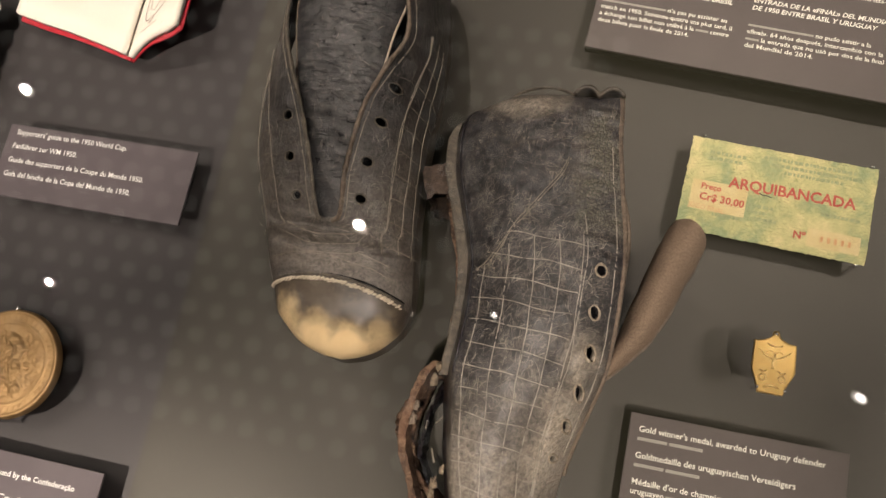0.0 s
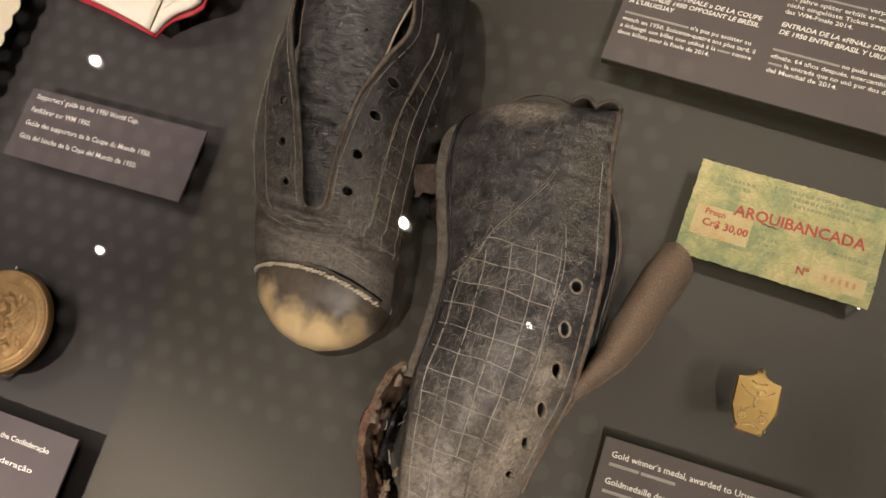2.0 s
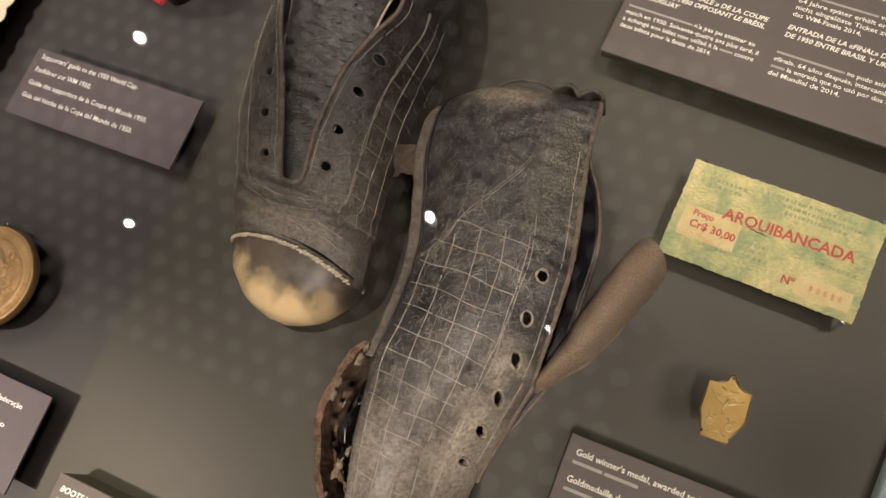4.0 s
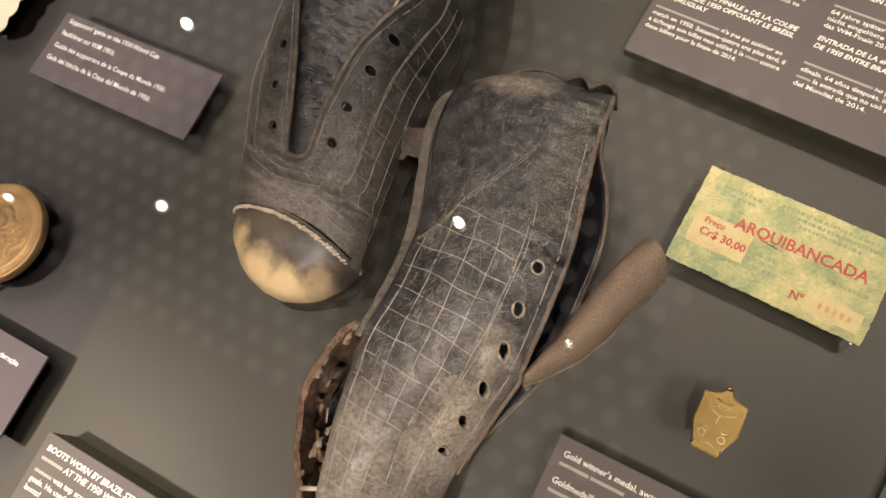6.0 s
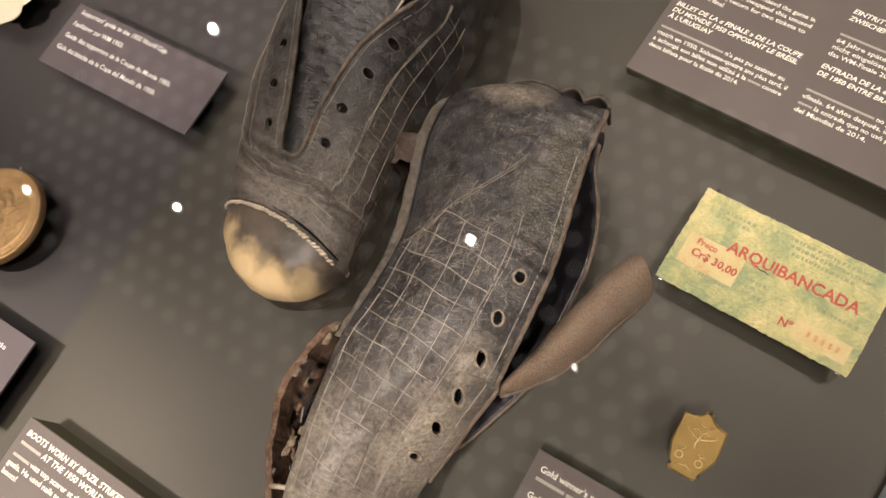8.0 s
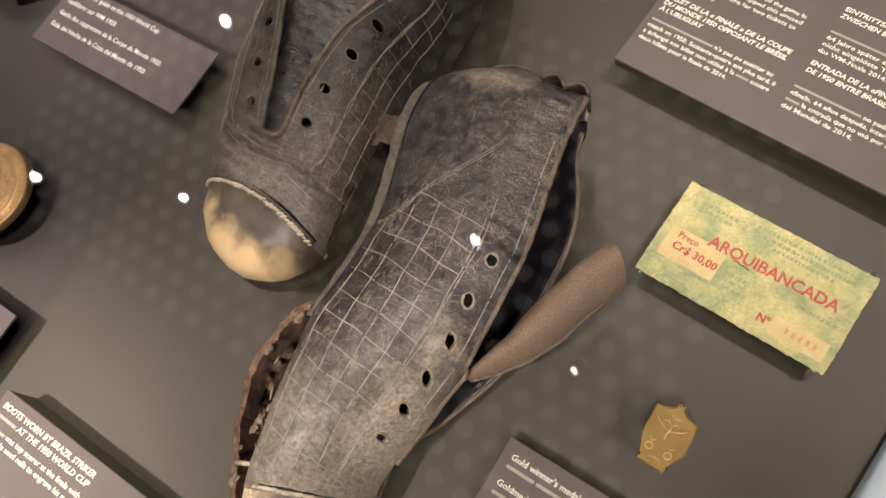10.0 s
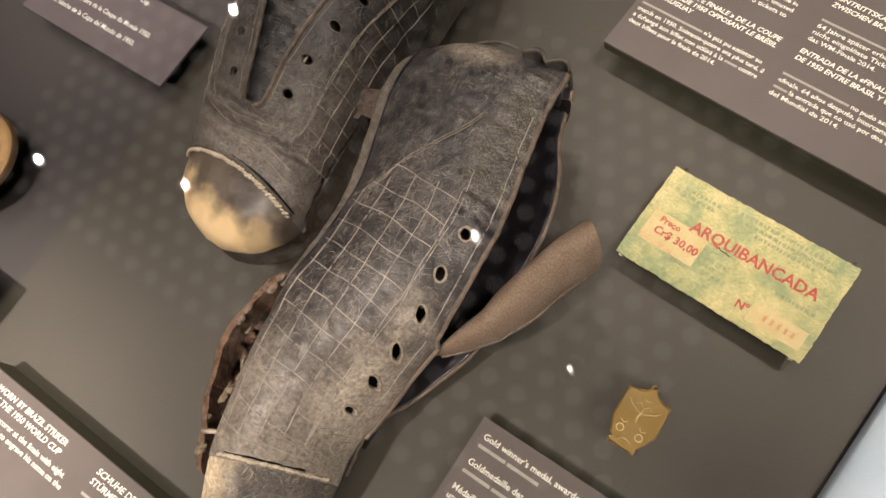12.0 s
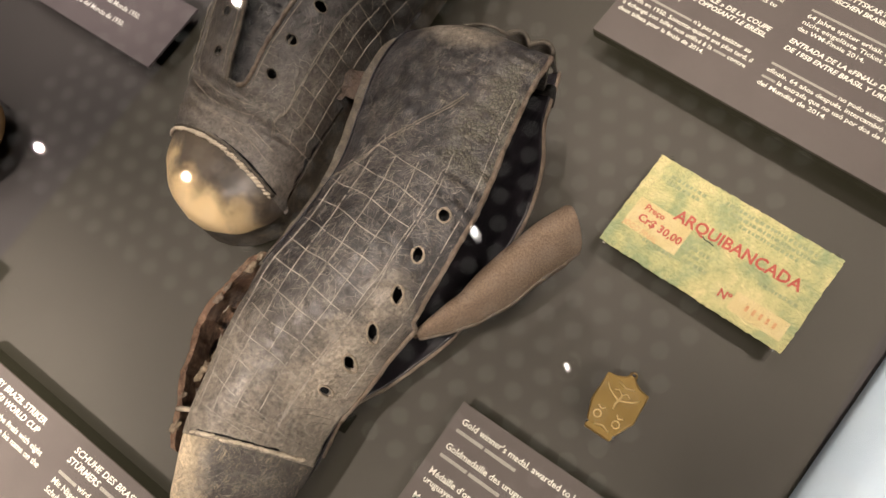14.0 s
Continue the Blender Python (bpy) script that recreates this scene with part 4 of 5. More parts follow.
def skin(y, x):
    z = dome(y, x)
    p = Vector((x, y, z))
    crease = 0.0
    if 0.07 < y < 0.125:
        m = math.exp(-((y - 0.100) / 0.012) ** 2)
        q = (y - 0.100) - 3.2 * (x + 0.147) ** 2 + 0.002 * noise.noise(p * 90)
        crease = 0.0025 * m * math.sin(q * 640) * (0.55 + noise.noise(Vector((x * 35, y * 60, 2))))
    return Vector((x, y, z + crease + 0.0007 * noise.noise(p * 70) + 0.0004 * noise.noise(p * 220)))


def gap(y):
    """Left and right edge of the lacing gap."""
    l = spline([(0.110, -0.1475), (0.114, -0.1505), (0.134, -0.1565), (0.166, -0.1665), (0.189, -0.1770), (0.216, -0.188), (0.25, -0.192), (0.29, -0.185), (0.315, -0.165)], y)[0]
    r = spline([(0.110, -0.1425), (0.114, -0.1375), (0.140, -0.1375), (0.174, -0.1320), (0.196, -0.1250), (0.219, -0.1175), (0.243, -0.121), (0.29, -0.13), (0.315, -0.15)], y)[0]
    return l, r


HOLES_L = [(-0.1185, 0.1885), (-0.1225, 0.168), (-0.1265, 0.1455), (-0.1270, 0.1255), (-0.1750, 0.163), (-0.1710, 0.142), (-0.1640, 0.122)]


def oval_test(holes):
    """holes: middle x y, half sizes, turn in radians."""
    def keep(x, y, z):
        for a, b, rx, ry, turn in holes:
            c, s = math.cos(turn), math.sin(turn)
            if (((x - a) * c + (y - b) * s) / rx) ** 2 + (((y - b) * c - (x - a) * s) / ry) ** 2 < 1:
                return False
        return True
    return keep


def hole_test(holes, rx, ry):
    def keep(x, y, z):
        return all(((x - a) / rx) ** 2 + ((y - b) / ry) ** 2 > 1 for a, b in holes)
    return keep


def seam_y(x):
    return 0.0805 - 4.2 * (x + 0.137) ** 2


def across(y, side, u):
    """x from the sole's edge (u 0) to the gap or the middle (u 1), closer together at the edge."""
    c, w, _ = boot_l_row(y)
    end = gap(y)[0 if side < 0 else 1] if 0.110 <= y <= 0.315 else c
    k1 = max(0.0, side * (end - c) / w)
    ang = math.acos(k1) * u
    return c + side * w * math.cos(ang)


standing = thing("football_boot", "old black leather football boot standing upright with pale toe", "boot", (0, 0, 0), "pair of football boots")
for side in (-1, 1):
    def half(u, v, side=side):
        y = 0.078 + v * (0.324 - 0.078)
        x = across(y, side, u)
        ys = seam_y(x)
        y = ys + (y - 0.078) * (0.324 - ys) / (0.324 - 0.078)
        return skin(y, x)
    q = part("quarter", sheet(half, 110, 300, hole_test(HOLES_L, 0.0030, 0.0025)), LEATHER, standing, "black scuffed leather quarter")
    thicken(q, 0.0026, -1.0 if side < 0 else 1.0).modifiers[0].use_rim = False


def cap_l(u, v):
    y = 0.0403 + v * (0.081 - 0.0403)
    c, w, _ = boot_l_row(y)
    x = c + w * math.cos(math.pi * u)
    y = min(y, seam_y(x) + 0.002)
    p = Vector((x, y, dome(y, x) - 0.0006))
    lobes = 0.0013 * math.cos((x + 0.136) * 330) * max(0.0, min(1.0, (0.066 - y) / 0.012))
    return p + Vector((0, 0, 0.0012 * noise.noise(p * 55) + lobes))


part("toe_cap", sheet(cap_l, 120, 70), CAP_LEATHER, standing, "pale yellowed toe cap")
seam_line = []
for i in range(61):
    x = -0.1795 + 0.083 * i / 60
    y = seam_y(x)
    c, w, _ = boot_l_row(y)
    if abs(x - c) < w * 0.995:
        seam_line.append(skin(y, x) + Vector((0, 0, 0.0009)))
part("seam_cord", rope([p + Vector((0, -0.0008, 0)) for p in seam_line], 0.00088, 0.0026, -34, 2), CORD, standing, "cream cord stitched along the toe seam")
part("folded_edge", tube([p + Vector((0, 0.0014, 0.0000)) for p in seam_line], 0.0009, 6, False, 0.4), WELT_LEATHER, standing, "worn folded leather edge")
# the gap's shade is laid on as a thin black cord
part("seam_gap", tube([p + Vector((0, 0.0030, -0.0006)) for p in seam_line[8:]], 0.0006, 6), MATT_BLACK, standing, "black cord painted as the shaded gap behind the folded edge")


def sole_outline(grow):
    rows = [0.0405, 0.043, 0.047, 0.053, 0.063, 0.078, 0.1, 0.13, 0.17, 0.21, 0.25, 0.29, 0.31, 0.32, 0.3245]
    r = [(boot_l_row(y)[0] + boot_l_row(y)[1] + grow, y) for y in rows]
    l = [(boot_l_row(y)[0] - boot_l_row(y)[1] - grow, y) for y in reversed(rows)]
    return r + l


part("sole", prism(sole_outline(-0.0025), SHELF, SOLE_L + 0.0005), WELT_LEATHER, standing, "thin dark leather sole")
part("insole", prism(sole_outline(-0.004), SOLE_L + 0.0006, SOLE_L + 0.003), LINING, standing)


def tongue_l(u, v):
    y = 0.112 + v * 0.165
    l, r = gap(y)
    a = spline([(0.112, -0.152), (0.15, -0.166), (0.18, -0.1735), (0.232, -0.1855), (0.28, -0.188)], y)[0]
    b = spline([(0.112, -0.136), (0.15, -0.131), (0.172, -0.1295), (0.214, -0.1255), (0.24, -0.1215), (0.28, -0.120)], y)[0]
    x = a + (b - a) * u
    c, w, h = boot_l_row(y)
    p = Vector((x, y, 0))
    z = dome(y, x) - 0.0055 - 0.002 * (2 * u - 1) ** 2
    wr = 0.0007 * noise.noise(Vector((x * 120, y * 520, 5))) * max(0.25, min(1, (y - 0.15) * 30)) + 0.0006 * noise.noise(p * 160)
    return Vector((x, y, z + wr))


thicken(part("tongue", sheet(tongue_l, 60, 180), TONGUE_LEATHER, standing, "black grained leather tongue"), 0.002)
part("tongue_edge", tube([tongue_l(1, i / 60) for i in range(61)], 0.0007, 6), CORD, standing, "pale raw tongue edge")
part("tongue_edge", tube([tongue_l(0, i / 60) for i in range(61)], 0.0005, 6), EDGE_LEATHER, standing)
for side in (0, 1):
    line = [skin(0.111 + 0.2 * i / 90, gap(0.111 + 0.2 * i / 90)[side]) for i in range(91)]
    part("facing_edge", tube(line, 0.0013, 8, False, 0.4), EDGE_LEATHER if side else WELT_LEATHER, standing, "grey-brown worn leather edge")
    off = -0.0034 if side == 0 else 0.0034
    part("facing_stitching", stitches([[skin(0.113 + 0.16 * i / 80, gap(0.113 + 0.16 * i / 80)[side] + off) for i in range(81)]], 0.0018, 0.00028, 0.9, 21 + side), THREAD_DIM, standing, "dull stitches along the facing")


def ring(at, fn, rx, ry, r):
    return tube([fn(at[1] + ry * math.sin(a * math.pi / 8), at[0] + rx * math.cos(a * math.pi / 8)) for a in range(16)], r, 6, True, 0.4)


for h in HOLES_L:
    part("eyelet", ring(h, skin, 0.0032, 0.0027, 0.0005), WELT_LEATHER, standing, "worn punched lace hole")

lines = []
def at_angle(y, side, u):
    c, w, _ = boot_l_row(y)
    x = across(y, side, u)
    return skin(y, x) + Vector(((x - c) / w * 0.0009, 0, 0.0002))


for u in (0.20, 0.37, 0.54, 0.555):
    lines.append([at_angle(0.100 + 0.13 * i / 70, 1, u) for i in range(71)])
for k in range(10):
    y0 = 0.104 + k * 0.0132
    lines.append([at_angle(y0 - 0.0015 * i / 24, 1, 0.54 - 0.49 * i / 24) for i in range(25)])
for u in (0.36, 0.62):
    lines.append([at_angle(0.106 + 0.10 * i / 50, -1, u) for i in range(51)])
for k in range(8):
    y0 = 0.106 + k * 0.0125
    lines.append([at_angle(y0 - 0.003 * i / 16, -1, 0.62 - 0.50 * i / 16) for i in range(17)])
# arched stitching across the vamp
for k in range(3):
    lines.append([skin(0.1035 - 0.005 * k + 10 * (x + 0.147) ** 2 * (1 - 0.2 * k), x) for x in (-0.147 + (0.021 + 0.004 * k) * (i / 15 - 1) for i in range(31))])
for y0, x0, x1 in ((0.0925, -0.181, -0.105), (0.0985, -0.125, -0.1035)):
    lines.append([skin(y0 - 3.5 * (x + 0.145) ** 2, x) for x in (x0 + (x1 - x0) * i / 40 for i in range(41))])
tagged(part("stitching", stitches(lines, seed=4), THREAD_DIM, standing, "rows of pale quilting stitches"), kind="stuff")


# ---- boot lying on its side ----
ROWS_R = [
    # s, sole-side edge x y, lace-side edge x y, heights at the sole side, middle, lace side
    (0.00, -0.0590, 0.1905, -0.0040, 0.1985, 0.085, 0.095, 0.095),
    (0.02, -0.0725, 0.1862, 0.0020, 0.1975, 0.108, 0.122, 0.128),
    (0.05, -0.0805, 0.1778, 0.0045, 0.1925, 0.114, 0.132, 0.1345),
    (0.14, -0.0795, 0.1550, 0.0065, 0.1720, 0.117, 0.136, 0.136),
    (0.24, -0.0715, 0.1300, 0.0110, 0.1480, 0.117, 0.138, 0.135),
    (0.36, -0.0620, 0.1010, 0.0175, 0.1160, 0.117, 0.139, 0.132),
    (0.48, -0.0590, 0.0700, 0.0190, 0.0850, 0.120, 0.139, 0.127),
    (0.60, -0.0595, 0.0400, 0.0180, 0.0560, 0.122, 0.135, 0.117),
    (0.68, -0.0560, 0.0190, 0.0130, 0.0350, 0.122, 0.131, 0.107),
    (0.76, -0.0525, 0.000, 0.0085, 0.018, 0.122, 0.127, 0.097),
    (0.87, -0.0450, -0.028, 0.0045, -0.007, 0.121, 0.123, 0.090),
    (0.93, -0.0415, -0.043, 0.0055, -0.024, 0.117, 0.119, 0.085),
    (0.97, -0.036, -0.062, 0.0065, -0.048, 0.108, 0.115, 0.082),
    (1.04, -0.030, -0.085, 0.0040, -0.078, 0.088, 0.102, 0.075),
    (1.08, -0.018, -0.0975, -0.004, -0.0955, 0.070, 0.078, 0.066),
]


def boot_r(s, u, wrinkle=True):
    lx, ly, rx, ry, zl, zm, zr = spline(ROWS_R, s)
    x, y = lx + (rx - lx) * u, ly + (ry - ly) * u + 0.054 * u * (1 - u) ** 2 * max(0, 1 - s / 0.12)
    b = zm - (zl + zr) / 2
    z = zl + (zr - zl) * u + 4 * b * u * (1 - u)
    if u < 0.06:
        z -= 0.006 * (1 - u / 0.06) ** 2
    if s > 0.6 and u > 0.8:
        z -= 0.010 * ((u - 0.8) / 0.2) ** 2
    p = Vector((x, y, z))
    if wrinkle:
        z += 0.0009 * noise.noise(p * 60) + 0.0005 * noise.noise(p * 190)
        if u > 0.72 and s < 0.4:
            z += 0.0012 * noise.noise(Vector((x * 60, y * 220, 3))) * min(1, (u - 0.72) * 8)
        if s > 0.55 and u > 0.76:
            z += 0.0026 * noise.noise(Vector((x * 60, y * 60, 9))) + 0.0011 * noise.noise(Vector((x * 150, y * 150, 4)))
    return Vector((x, y, z))


def boot_r_xy(x, y):
    """The skin over (x, y)."""
    lo, hi = 0.03, 1.0
    for _ in range(22):
        s = (lo + hi) / 2
        lx, ly, rx, ry, *_ = spline(ROWS_R, s)
        u = (x - lx) / (rx - lx)
        if ly + (ry - ly) * u > y:
            lo = s
        else:
            hi = s
    return boot_r(s, min(1.0, max(0.0, u)))


HOLES_R = [(0.0080, 0.1025), (0.0080, 0.0815), (0.0093, 0.0622), (0.0070, 0.0428), (0.0035, 0.0260), (-0.0003, 0.0095)]
OVALS_R = [(x, y, rx, ry, turn) for (x, y), (rx, ry, turn) in zip(HOLES_R, ((0.0025, 0.0028, 0.3), (0.0022, 0.0032, 0.25), (0.0022, 0.0037, 0.3), (0.0021, 0.0037, 0.2), (0.0021, 0.0029, 0.1), (0.0017, 0.0020, -0.6)))]
lying = thing("football_boot", "old black leather football boot lying on its side, sole coming away", "boot", (0, 0, 0), "pair of football boots")
SPLIT = 0.93
q = part("quarter", sheet(lambda u, v: boot_r(v * SPLIT, u), 120, 380, oval_test(OVALS_R)), LEATHER_SIDE, lying, "scuffed black leather side with quilting")
thicken(q, 0.0026, 1.0)
part("toe_cap", sheet(lambda u, v: boot_r(SPLIT - 0.004 + v * (1.08 - SPLIT), u) - Vector((0, 0, 0.001)), 70, 60), CAP_SIDE, lying, "pale worn toe cap with loose fibres")


# the other side of the upper, resting on the sheet
def under(u, v):
    s = v * 1.06
    lx, ly, rx, ry, *_ = spline(ROWS_R, s)
    ex, ey, ez = spline([(0.0, -0.012, 0.222, 0.070), (0.05, -0.008, 0.212, 0.072), (0.14, -0.001, 0.190, 0.072), (0.24, 0.012, 0.168, 0.072), (0.36, 0.021, 0.140, 0.072), (0.48, 0.022, 0.105, 0.064),
                         (0.60, 0.022, 0.072, 0.058), (0.68, 0.016, 0.052, 0.056), (0.76, 0.008, 0.030, 0.056), (0.87, -0.002, 0.005, 0.058), (0.95, 0.002, -0.03, 0.058), (1.08, -0.005, -0.096, 0.058)], s)
    x, y = lx + (ex - lx) * u, ly + (ey - ly) * u
    return Vector((x, y, SHELF + 0.0035 + (ez - SHELF - 0.0035) * u ** 3 + 0.0006 * noise.noise(Vector((x, y, 0)) * 120)))


thicken(part("lower_quarter", sheet(under, 50, 160), LINING, lying, "black inner side of the lower quarter"), 0.002)
part("lower_facing_edge", tube([under(1, i / 120) for i in range(106)], 0.0012, 8, False, 0.4), EDGE_LEATHER, lying, "tan leather edge")


# sole side wall and heel end, closing the upper
def wall_l(u, v):
    s = v * 1.07
    a = boot_r(s, 0.0, False)
    b = Vector((a.x - 0.004 * math.sin(math.pi * u), a.y, SHELF + 0.002))
    return a.lerp(b, u) + Vector((-0.004 * math.sin(math.pi * u), 0, 0))


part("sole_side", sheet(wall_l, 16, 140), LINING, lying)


def heel_end(u, v):
    a = boot_r(0.002, u, False)
    lo = under(u * 0.98, 0.0)
    return a.lerp(Vector((a.x, a.y + 0.004, lo.z)), v) + Vector((0, 0.006 * math.sin(math.pi * v), 0))


part("heel_counter", sheet(heel_end, 40, 14), LEATHER, lying)
heel_rim = [boot_r(0.02, 0.24 + 0.46 * i / 60, False) + Vector((0, 0.0048 * math.sin(math.pi * i / 60) ** 0.5, -0.0005)) for i in range(61)]
part("heel_rim", tube(heel_rim, 0.0009, 6, False, 0.4), WELT_LEATHER, lying, "thin worn lining edge at the heel")


# pull loop at the heel: a wavy strip of leather
def loop_fn(u, v):
    x = -0.0205 + 0.0265 * u
    y = 0.1945 + 0.0015 * u + 0.0045 * abs(math.sin(2 * math.pi * u)) ** 0.7
    return Vector((x, y, 0.1375 - 0.018 * v))


thicken(part("pull_loop", sheet(loop_fn, 40, 8), WELT_LEATHER, lying, "curled leather heel loop"), 0.0018)


# welt and sole, still attached along the heel half
def sole_fn(inner, outer, z0, z1, s0, s1, wob, seed):
    rnd_off = Vector((seed, 0, 0))
    ring_pts = [(inner, z1), (outer, z1 - 0.001), (outer, z0), (inner, z0)]

    def fn(u, v):
        s = s0 + (s1 - s0) * v
        a, b = spline(ROWS_R, s), spline(ROWS_R, min(1.08, s + 0.01))
        d = Vector((b[0] - a[0], b[1] - a[1], 0)).normalized()
        left = Vector((d.y, -d.x, 0))
        if left.x > 0:
            left = -left
        f = u * 4
        i = int(f) % 4
        p, q = ring_pts[i], ring_pts[(i + 1) % 4]
        off, z = p[0] + (q[0] - p[0]) * (f - int(f)), p[1] + (q[1] - p[1]) * (f - int(f))
        pos = Vector((a[0], a[1], z)) + left * (off * min(1, v * 9 + 0.02) ** 0.5)
        n1 = noise.noise_vector((pos + rnd_off) * 130)
        n2 = noise.noise_vector((pos + rnd_off) * 420)
        return pos + n1 * wob + n2 * wob * 0.5
    return fn


part("welt", sheet(sole_fn(-0.001, 0.0052, 0.060, 0.1125, 0.045, 0.60, 0.0006, 1), 24, 160), WELT_LEATHER, lying, "grey leather welt")
part("outsole", sheet(sole_fn(0.0045, 0.0085, 0.056, 0.090, 0.08, 0.58, 0.0010, 2), 24, 160), SOLE_LEATHER, lying, "brown leather outsole")
part("heel_block", sheet(sole_fn(0.004, 0.0185, 0.058, 0.104, 0.125, 0.192, 0.0034, 3), 24, 40), HEEL_LEATHER, lying, "broken brown heel piece")


# the part of the sole that has come away, in crumbling layers
def loose(off, thick, z0, z1, seed, s0=0.585, s1=0.955, wob=0.0022):
    def fn(u, v):
        s = s0 + (s1 - s0) * v
        a = spline(ROWS_R, s)
        belly = math.sin(math.pi * min(1, max(0, (v + 0.02) / 1.02))) ** 0.7
        f = u * 4
        i = int(f) % 4
        ring_pts = [(0, z1), (thick, z1 - 0.002), (thick, z0), (0, z0)]
        p, q = ring_pts[i], ring_pts[(i + 1) % 4]
        o, z = p[0] + (q[0] - p[0]) * (f - int(f)), p[1] + (q[1] - p[1]) * (f - int(f))
        z -= 0.010 * belly * (1 if z > 0.08 else 0)
        pos = Vector((a[0] - 0.003 - (off * belly) - o, a[1] + 0.003, z))
        q1 = pos + Vector((seed, 0, 0))
        return pos + noise.noise_vector(q1 * 110) * wob + noise.noise_vector(q1 * 380) * wob * 0.7
    return fn


part("loose_sole", sheet(loose(0.0215, 0.0046, 0.056, 0.109, 11, 0.585, 0.955, 0.0010), 28, 170), SOLE_LEATHER, lying, "brown crumbling sole pulled away from the upper")
part("loose_layer", sheet(loose(0.0165, 0.0025, 0.056, 0.074, 17, 0.62, 0.95, 0.002), 28, 150), LINING, lying, "split inner sole layer")
part("loose_layer", sheet(loose(0.0265, 0.004, 0.054, 0.086, 23, 0.60, 0.88, 0.002), 28, 150), SOLE_LEATHER, lying, "split outer sole layer")
rnd = random.Random(5)
for s0, off, zz, size in ((0.60, 0.006, 0.114, 0.0016), (0.625, 0.008, 0.112, 0.0020), (0.68, 0.018, 0.106, 0.0014), (0.71, 0.020, 0.105, 0.0018), (0.80, 0.004, 0.111, 0.0014), (0.83, 0.010, 0.104, 0.0020), (0.85, 0.012, 0.103, 0.0016), (0.90, 0.016, 0.102, 0.0014), (0.94, 0.010, 0.106, 0.0020)):
    a = spline(ROWS_R, s0)
    at = Vector((a[0] - off, a[1] + 0.003, zz))
    lump = lambda u, v, at=at, size=size: at + Vector((math.cos(2 * math.pi * u) * math.sin(math.pi * v), 1.7 * math.sin(2 * math.pi * u) * math.sin(math.pi * v), 0.8 * math.cos(math.pi * v))) * size * (1 + 0.8 * noise.noise(at * 900 + Vector((math.cos(2 * math.pi * u), math.sin(2 * math.pi * u), 2 * v)) * 1.6))
    part("crumb", sheet(lump, 18, 10), EDGE_LEATHER if off > 0.012 else CRUMB, lying, "pale crumbling leather fragment")
rnd = random.Random(8)
for i in range(4):
    s = rnd.uniform(0.64, 0.92)
    a = spline(ROWS_R, s)
    p = Vector((a[0] - rnd.uniform(0.004, 0.012), a[1] + rnd.uniform(-0.003, 0.003), rnd.uniform(0.09, 0.113)))
    pts = [p + Vector((0.002 * j * rnd.uniform(-1, 1), 0.0022 * j * rnd.choice((-1, 1)), 0.001 * rnd.uniform(-1, 1))) for j in range(3)]
    part("frayed_thread", tube(pts, rnd.uniform(0.00025, 0.00045), 5, False, 0.4), THREAD_DIM, lying, "pale frayed thread")
part("frayed_thread", tube([Vector((-0.052, -0.036, 0.112)), Vector((-0.045, -0.033, 0.118)), Vector((-0.038, -0.030, 0.121)), Vector((-0.035, -0.031, 0.1205))], 0.0013, 8, False, 0.4), CORD, lying, "knotted cream thread")

# lace-side edge, lace holes
part("facing_edge", tube([boot_r(0.03 + 0.80 * i / 160, 1.0) + Vector((0.0004, 0, -0.0006)) for i in range(161)], 0.0013, 8, False, 0.35), EDGE_LEATHER, lying, "tan cut leather edge")
for x, y, rx, ry, turn in OVALS_R:
    rim = []
    for i in range(20):
        a = i * math.pi / 10
        ox, oy = (rx + 0.0003) * math.cos(a), (ry + 0.0003) * math.sin(a)
        rim.append(boot_r_xy(x + ox * math.cos(turn) - oy * math.sin(turn), y + ox * math.sin(turn) + oy * math.cos(turn)) + Vector((0, 0, 0.0002)))
    part("eyelet", tube(rim, 0.00062, 6, True, 0.7), EYELET, lying, "worn pale punched lace hole")

# quilting
lines = []
for u, s0 in ((0.12, 0.375), (0.29, 0.345), (0.46, 0.335), (0.61, 0.335), (0.745, 0.34), (0.765, 0.30)):
    lines.append([boot_r(s0 + (0.885 - s0) * i / 80, u + 0.006 * math.sin(i * 0.09 + u * 9)) for i in range(81)])
for k in range(13):
    y0 = 0.1155 - 0.0116 * k
    line = []
    for i in range(31):
        f = i / 30
        x = (-0.0415 if k == 0 else -0.0495 if k == 1 else -0.0555 + 0.0006 * k) * (1 - f) + (0.0 - 0.0004 * k) * f
        line.append(boot_r_xy(x, y0 - 0.0035 * f + 0.0005 * math.sin(i * 0.3 + k * 1.7)))
    lines.append(line)
diag = [(-0.0545, 0.0950), (-0.0500, 0.0985), (-0.0420, 0.1140), (-0.0310, 0.1310), (-0.0200, 0.1480), (-0.0165, 0.1600)]
diag = [(a[0] + (b[0] - a[0]) * j / 6, a[1] + (b[1] - a[1]) * j / 6) for a, b in zip(diag, diag[1:]) for j in range(6)]
part("diagonal_seam", stitches([[boot_r_xy(*p) for p in diag], [boot_r_xy(x + 0.0010, y - 0.0008) for x, y in diag]], seed=9), THREAD_DIM, lying, "double row of dull stitches")
for k in range(3):
    lines.append([boot_r(0.868 + (0.016 + 0.011 * k) * math.sin(a), min(0.97, 0.985 - (0.09 + 0.085 * k) * math.cos(a))) for a in (math.pi * (i / 20 - 0.5) for i in range(21))])
lines.append([boot_r(0.892 + 0.012 * i / 30, 0.28 + 0.52 * i / 30) for i in range(31)])
lines.append([boot_r(0.862 + 0.022 * i / 30, 0.34 + 0.38 * i / 30) for i in range(31)])
lines.append([boot_r(0.16 + 0.62 * i / 90, 0.955) for i in range(91)])
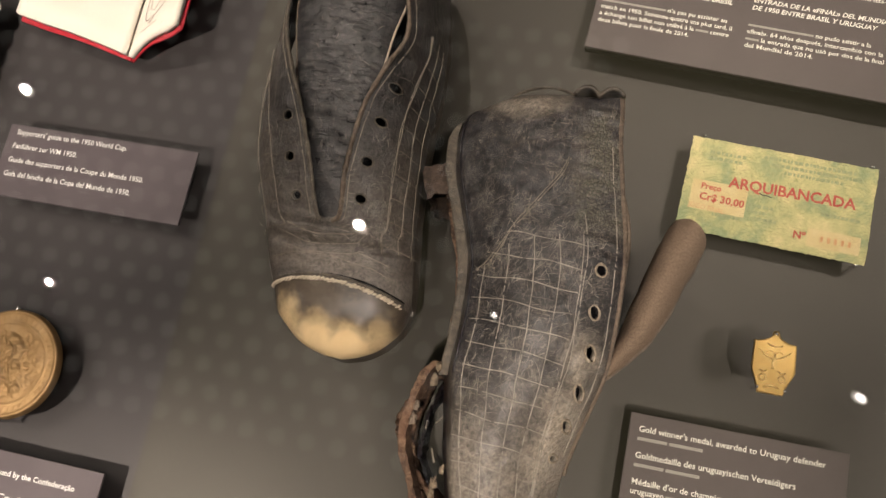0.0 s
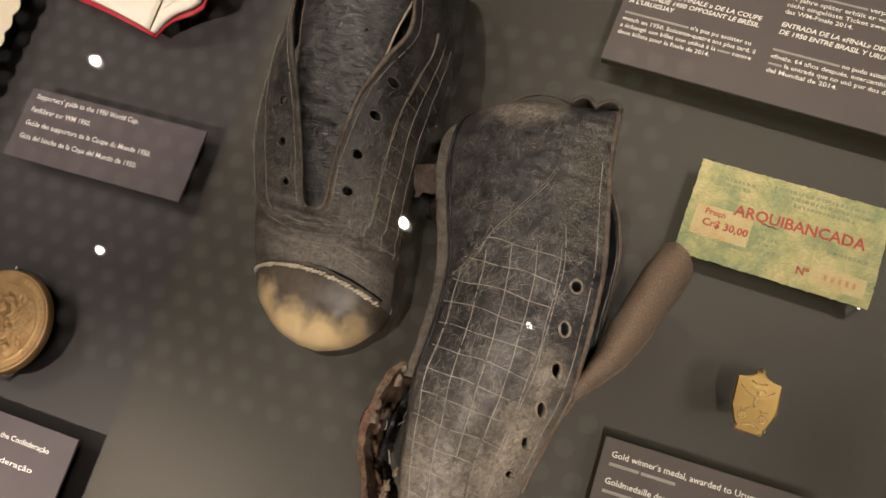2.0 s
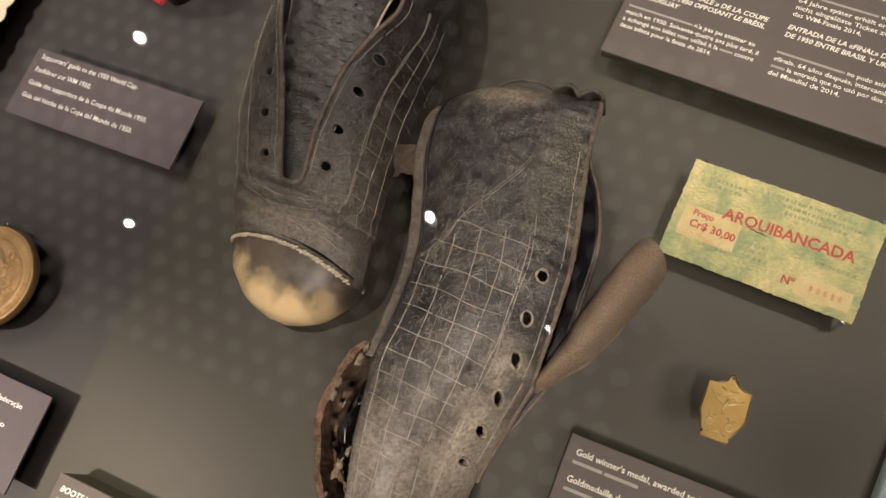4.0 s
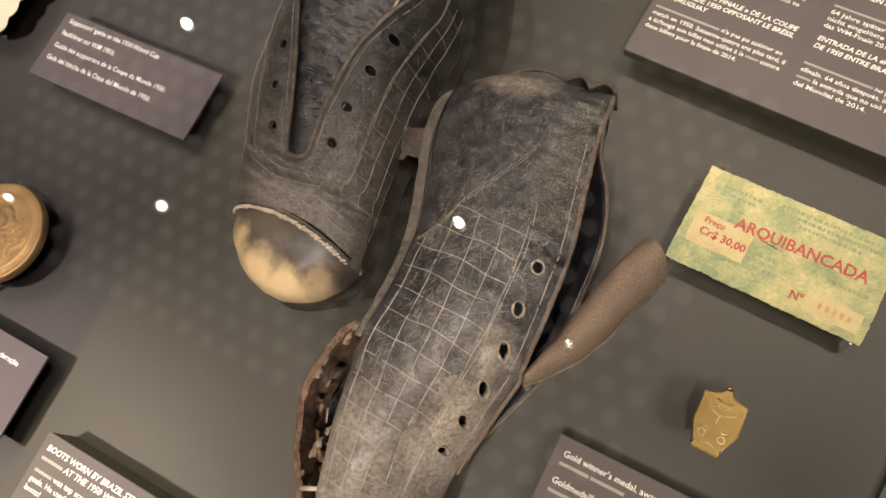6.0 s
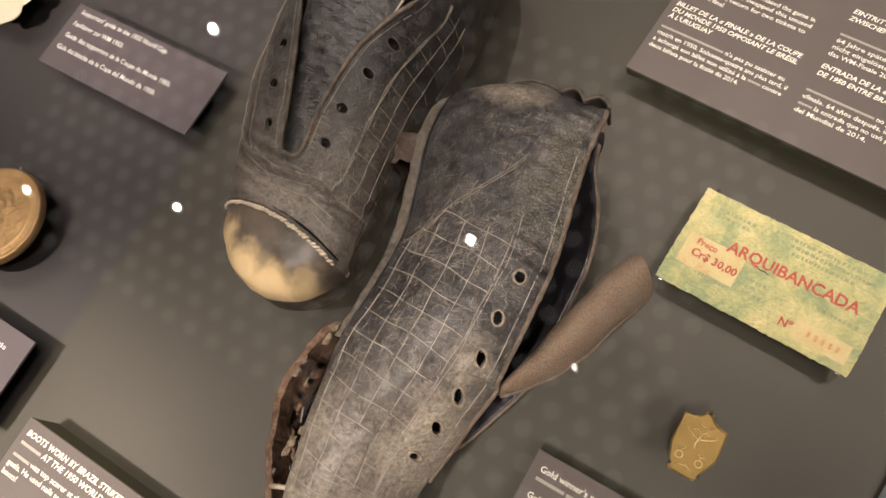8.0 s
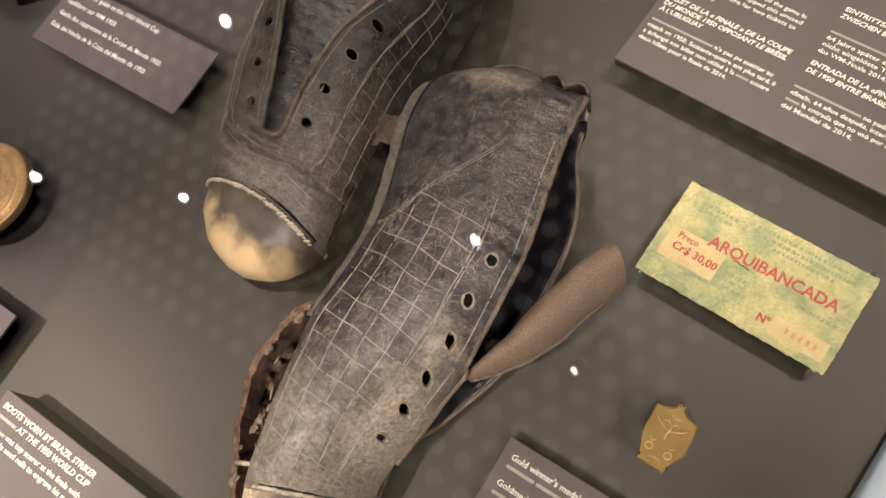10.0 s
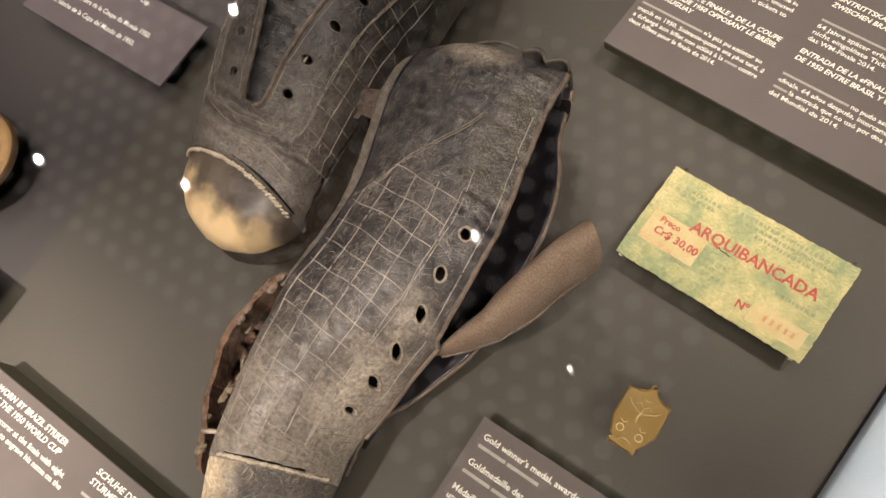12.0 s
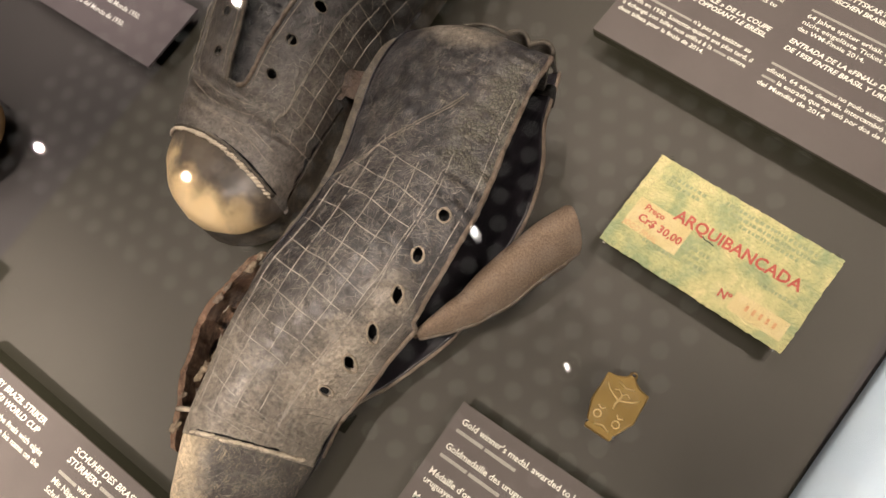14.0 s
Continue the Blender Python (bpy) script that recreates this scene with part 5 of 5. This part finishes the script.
tagged(part("stitching", stitches(lines, seed=6), THREAD, lying, "grid of pale quilting stitches"), kind="stuff")
# no groove is cut: its shade is a raised black cord
part("stitch_groove", tube([boot_r(0.03 + 0.57 * i / 90, 0.045, False) + Vector((0, 0, 0.0004)) for i in range(91)], 0.0008, 6), LINING, lying, "black cord painted as the shaded groove along the welt")
cap_seam = [boot_r(SPLIT - 0.006, 0.16 + 0.80 * i / 60) + Vector((0, -0.0006, 0.0006)) for i in range(61)]
# thin black cord gives the shade of the gap above the seam
part("seam_gap", tube([p + Vector((0.0004, 0.0016 + 0.0007 * noise.noise(p * 130), -0.0006)) for p in cap_seam[:50]], 0.00042, 6, False, 0.5), MATT_BLACK, lying, "black cord painted as the shaded gap above the toe seam")
part("seam_cord", rope([p + Vector((0, 0.0006 * noise.noise(p * 170), 0.0003)) for p in cap_seam], 0.00095, 0.0030, -10, 4), CORD, lying, "cream cord along the toe seam")


# suede tongue, curled over
def tongue_r(u, v):
    """u across the roll from the boot side, v from the boot to the tip."""
    lx, ly, rx, ry, z, h = spline([(0.0, 0.0150, 0.0540, 0.0185, 0.0545, 0.100, 0.002), (0.25, 0.0225, 0.0780, 0.0345, 0.0715, 0.100, 0.006), (0.5, 0.0275, 0.0990, 0.0445, 0.0895, 0.101, 0.008),
                                   (0.8, 0.0350, 0.1260, 0.0535, 0.1150, 0.102, 0.009), (1.0, 0.0405, 0.1425, 0.0585, 0.1305, 0.101, 0.009)], v)
    a = math.pi * (1.25 * u - 0.12)
    tip = 0.003 * math.sin(math.pi * u) * max(0, v - 0.85) / 0.15
    f = 0.5 - 0.5 * math.cos(max(0.0, min(math.pi, a)))
    p = Vector((lx + (rx - lx) * f + tip, ly + (ry - ly) * f + tip, z - 0.003 + h * math.sin(a) * 2.2))
    return p + noise.noise_vector(p * 90) * 0.0008


thicken(part("tongue", sheet(tongue_r, 50, 90), SUEDE, lying, "tan suede tongue curled into a roll"), 0.0022, -1.0)
part("tongue_edge", tube([tongue_r(0.93, i / 40) for i in range(41)], 0.001, 6, False, 0.4), EDGE_LEATHER, lying, "pale raw suede edge")

# fine fibres and cracks on both uppers
tagged(part("fibre", fibres(boot_r_xy, [(-0.020, 0.075, 0.032, 0.040, 60, 45, 300, 0.010), (-0.020, 0.100, 0.028, 0.012, 80, 40, 130, 0.010), (-0.025, 0.020, 0.024, 0.030, 40, 60, 170, 0.008), (-0.045, 0.115, 0.014, 0.018, 30, 40, 80, 0.009),
                                       (-0.040, 0.150, 0.030, 0.025, 45, 60, 24, 0.008), (0.006, 0.095, 0.006, 0.028, 5, 25, 110, 0.006), (0.003, 0.045, 0.006, 0.025, 60, 50, 60, 0.006), (-0.015, 0.118, 0.018, 0.008, 70, 30, 90, 0.007),
                                       (-0.020, -0.030, 0.018, 0.006, 50, 60, 60, 0.007)], 12, HOLES_R), FIBRE, lying, "fine pale fibres and cracks"), kind="stuff")
tagged(part("fibre", fibres(lambda x, y: boot_r(min(1.07, max(0.94, (0.0 - y - x * 0.35) / 0.1 * 0.12 + 0.90)), min(0.97, max(0.05, (x + 0.042) / 0.047))), [(-0.018, -0.050, 0.018, 0.012, 60, 70, 110, 0.009)], 15), FIBRE, lying, "fine loose fibres on the toe"), kind="stuff")
tagged(part("fibre", fibres(lambda x, y: skin(y, x), [(-0.116, 0.150, 0.010, 0.050, 60, 45, 190, 0.009), (-0.147, 0.104, 0.030, 0.008, 5, 25, 90, 0.010), (-0.130, 0.128, 0.008, 0.012, 20, 30, 50, 0.008), (-0.186, 0.140, 0.010, 0.035, 100, 40, 90, 0.008),
                                                     (-0.140, 0.090, 0.032, 0.005, 0, 20, 60, 0.010)], 13, HOLES_L), FIBRE, standing, "fine pale fibres and cracks"), kind="stuff")
tagged(part("fibre", fibres(lambda x, y: tongue_l(min(1, max(0, (x + 0.176) / 0.050)), (y - 0.112) / 0.165), [(-0.150, 0.180, 0.018, 0.045, 60, 60, 110, 0.006)], 14), FIBRE, standing, "fine cracks in the tongue"), kind="stuff")
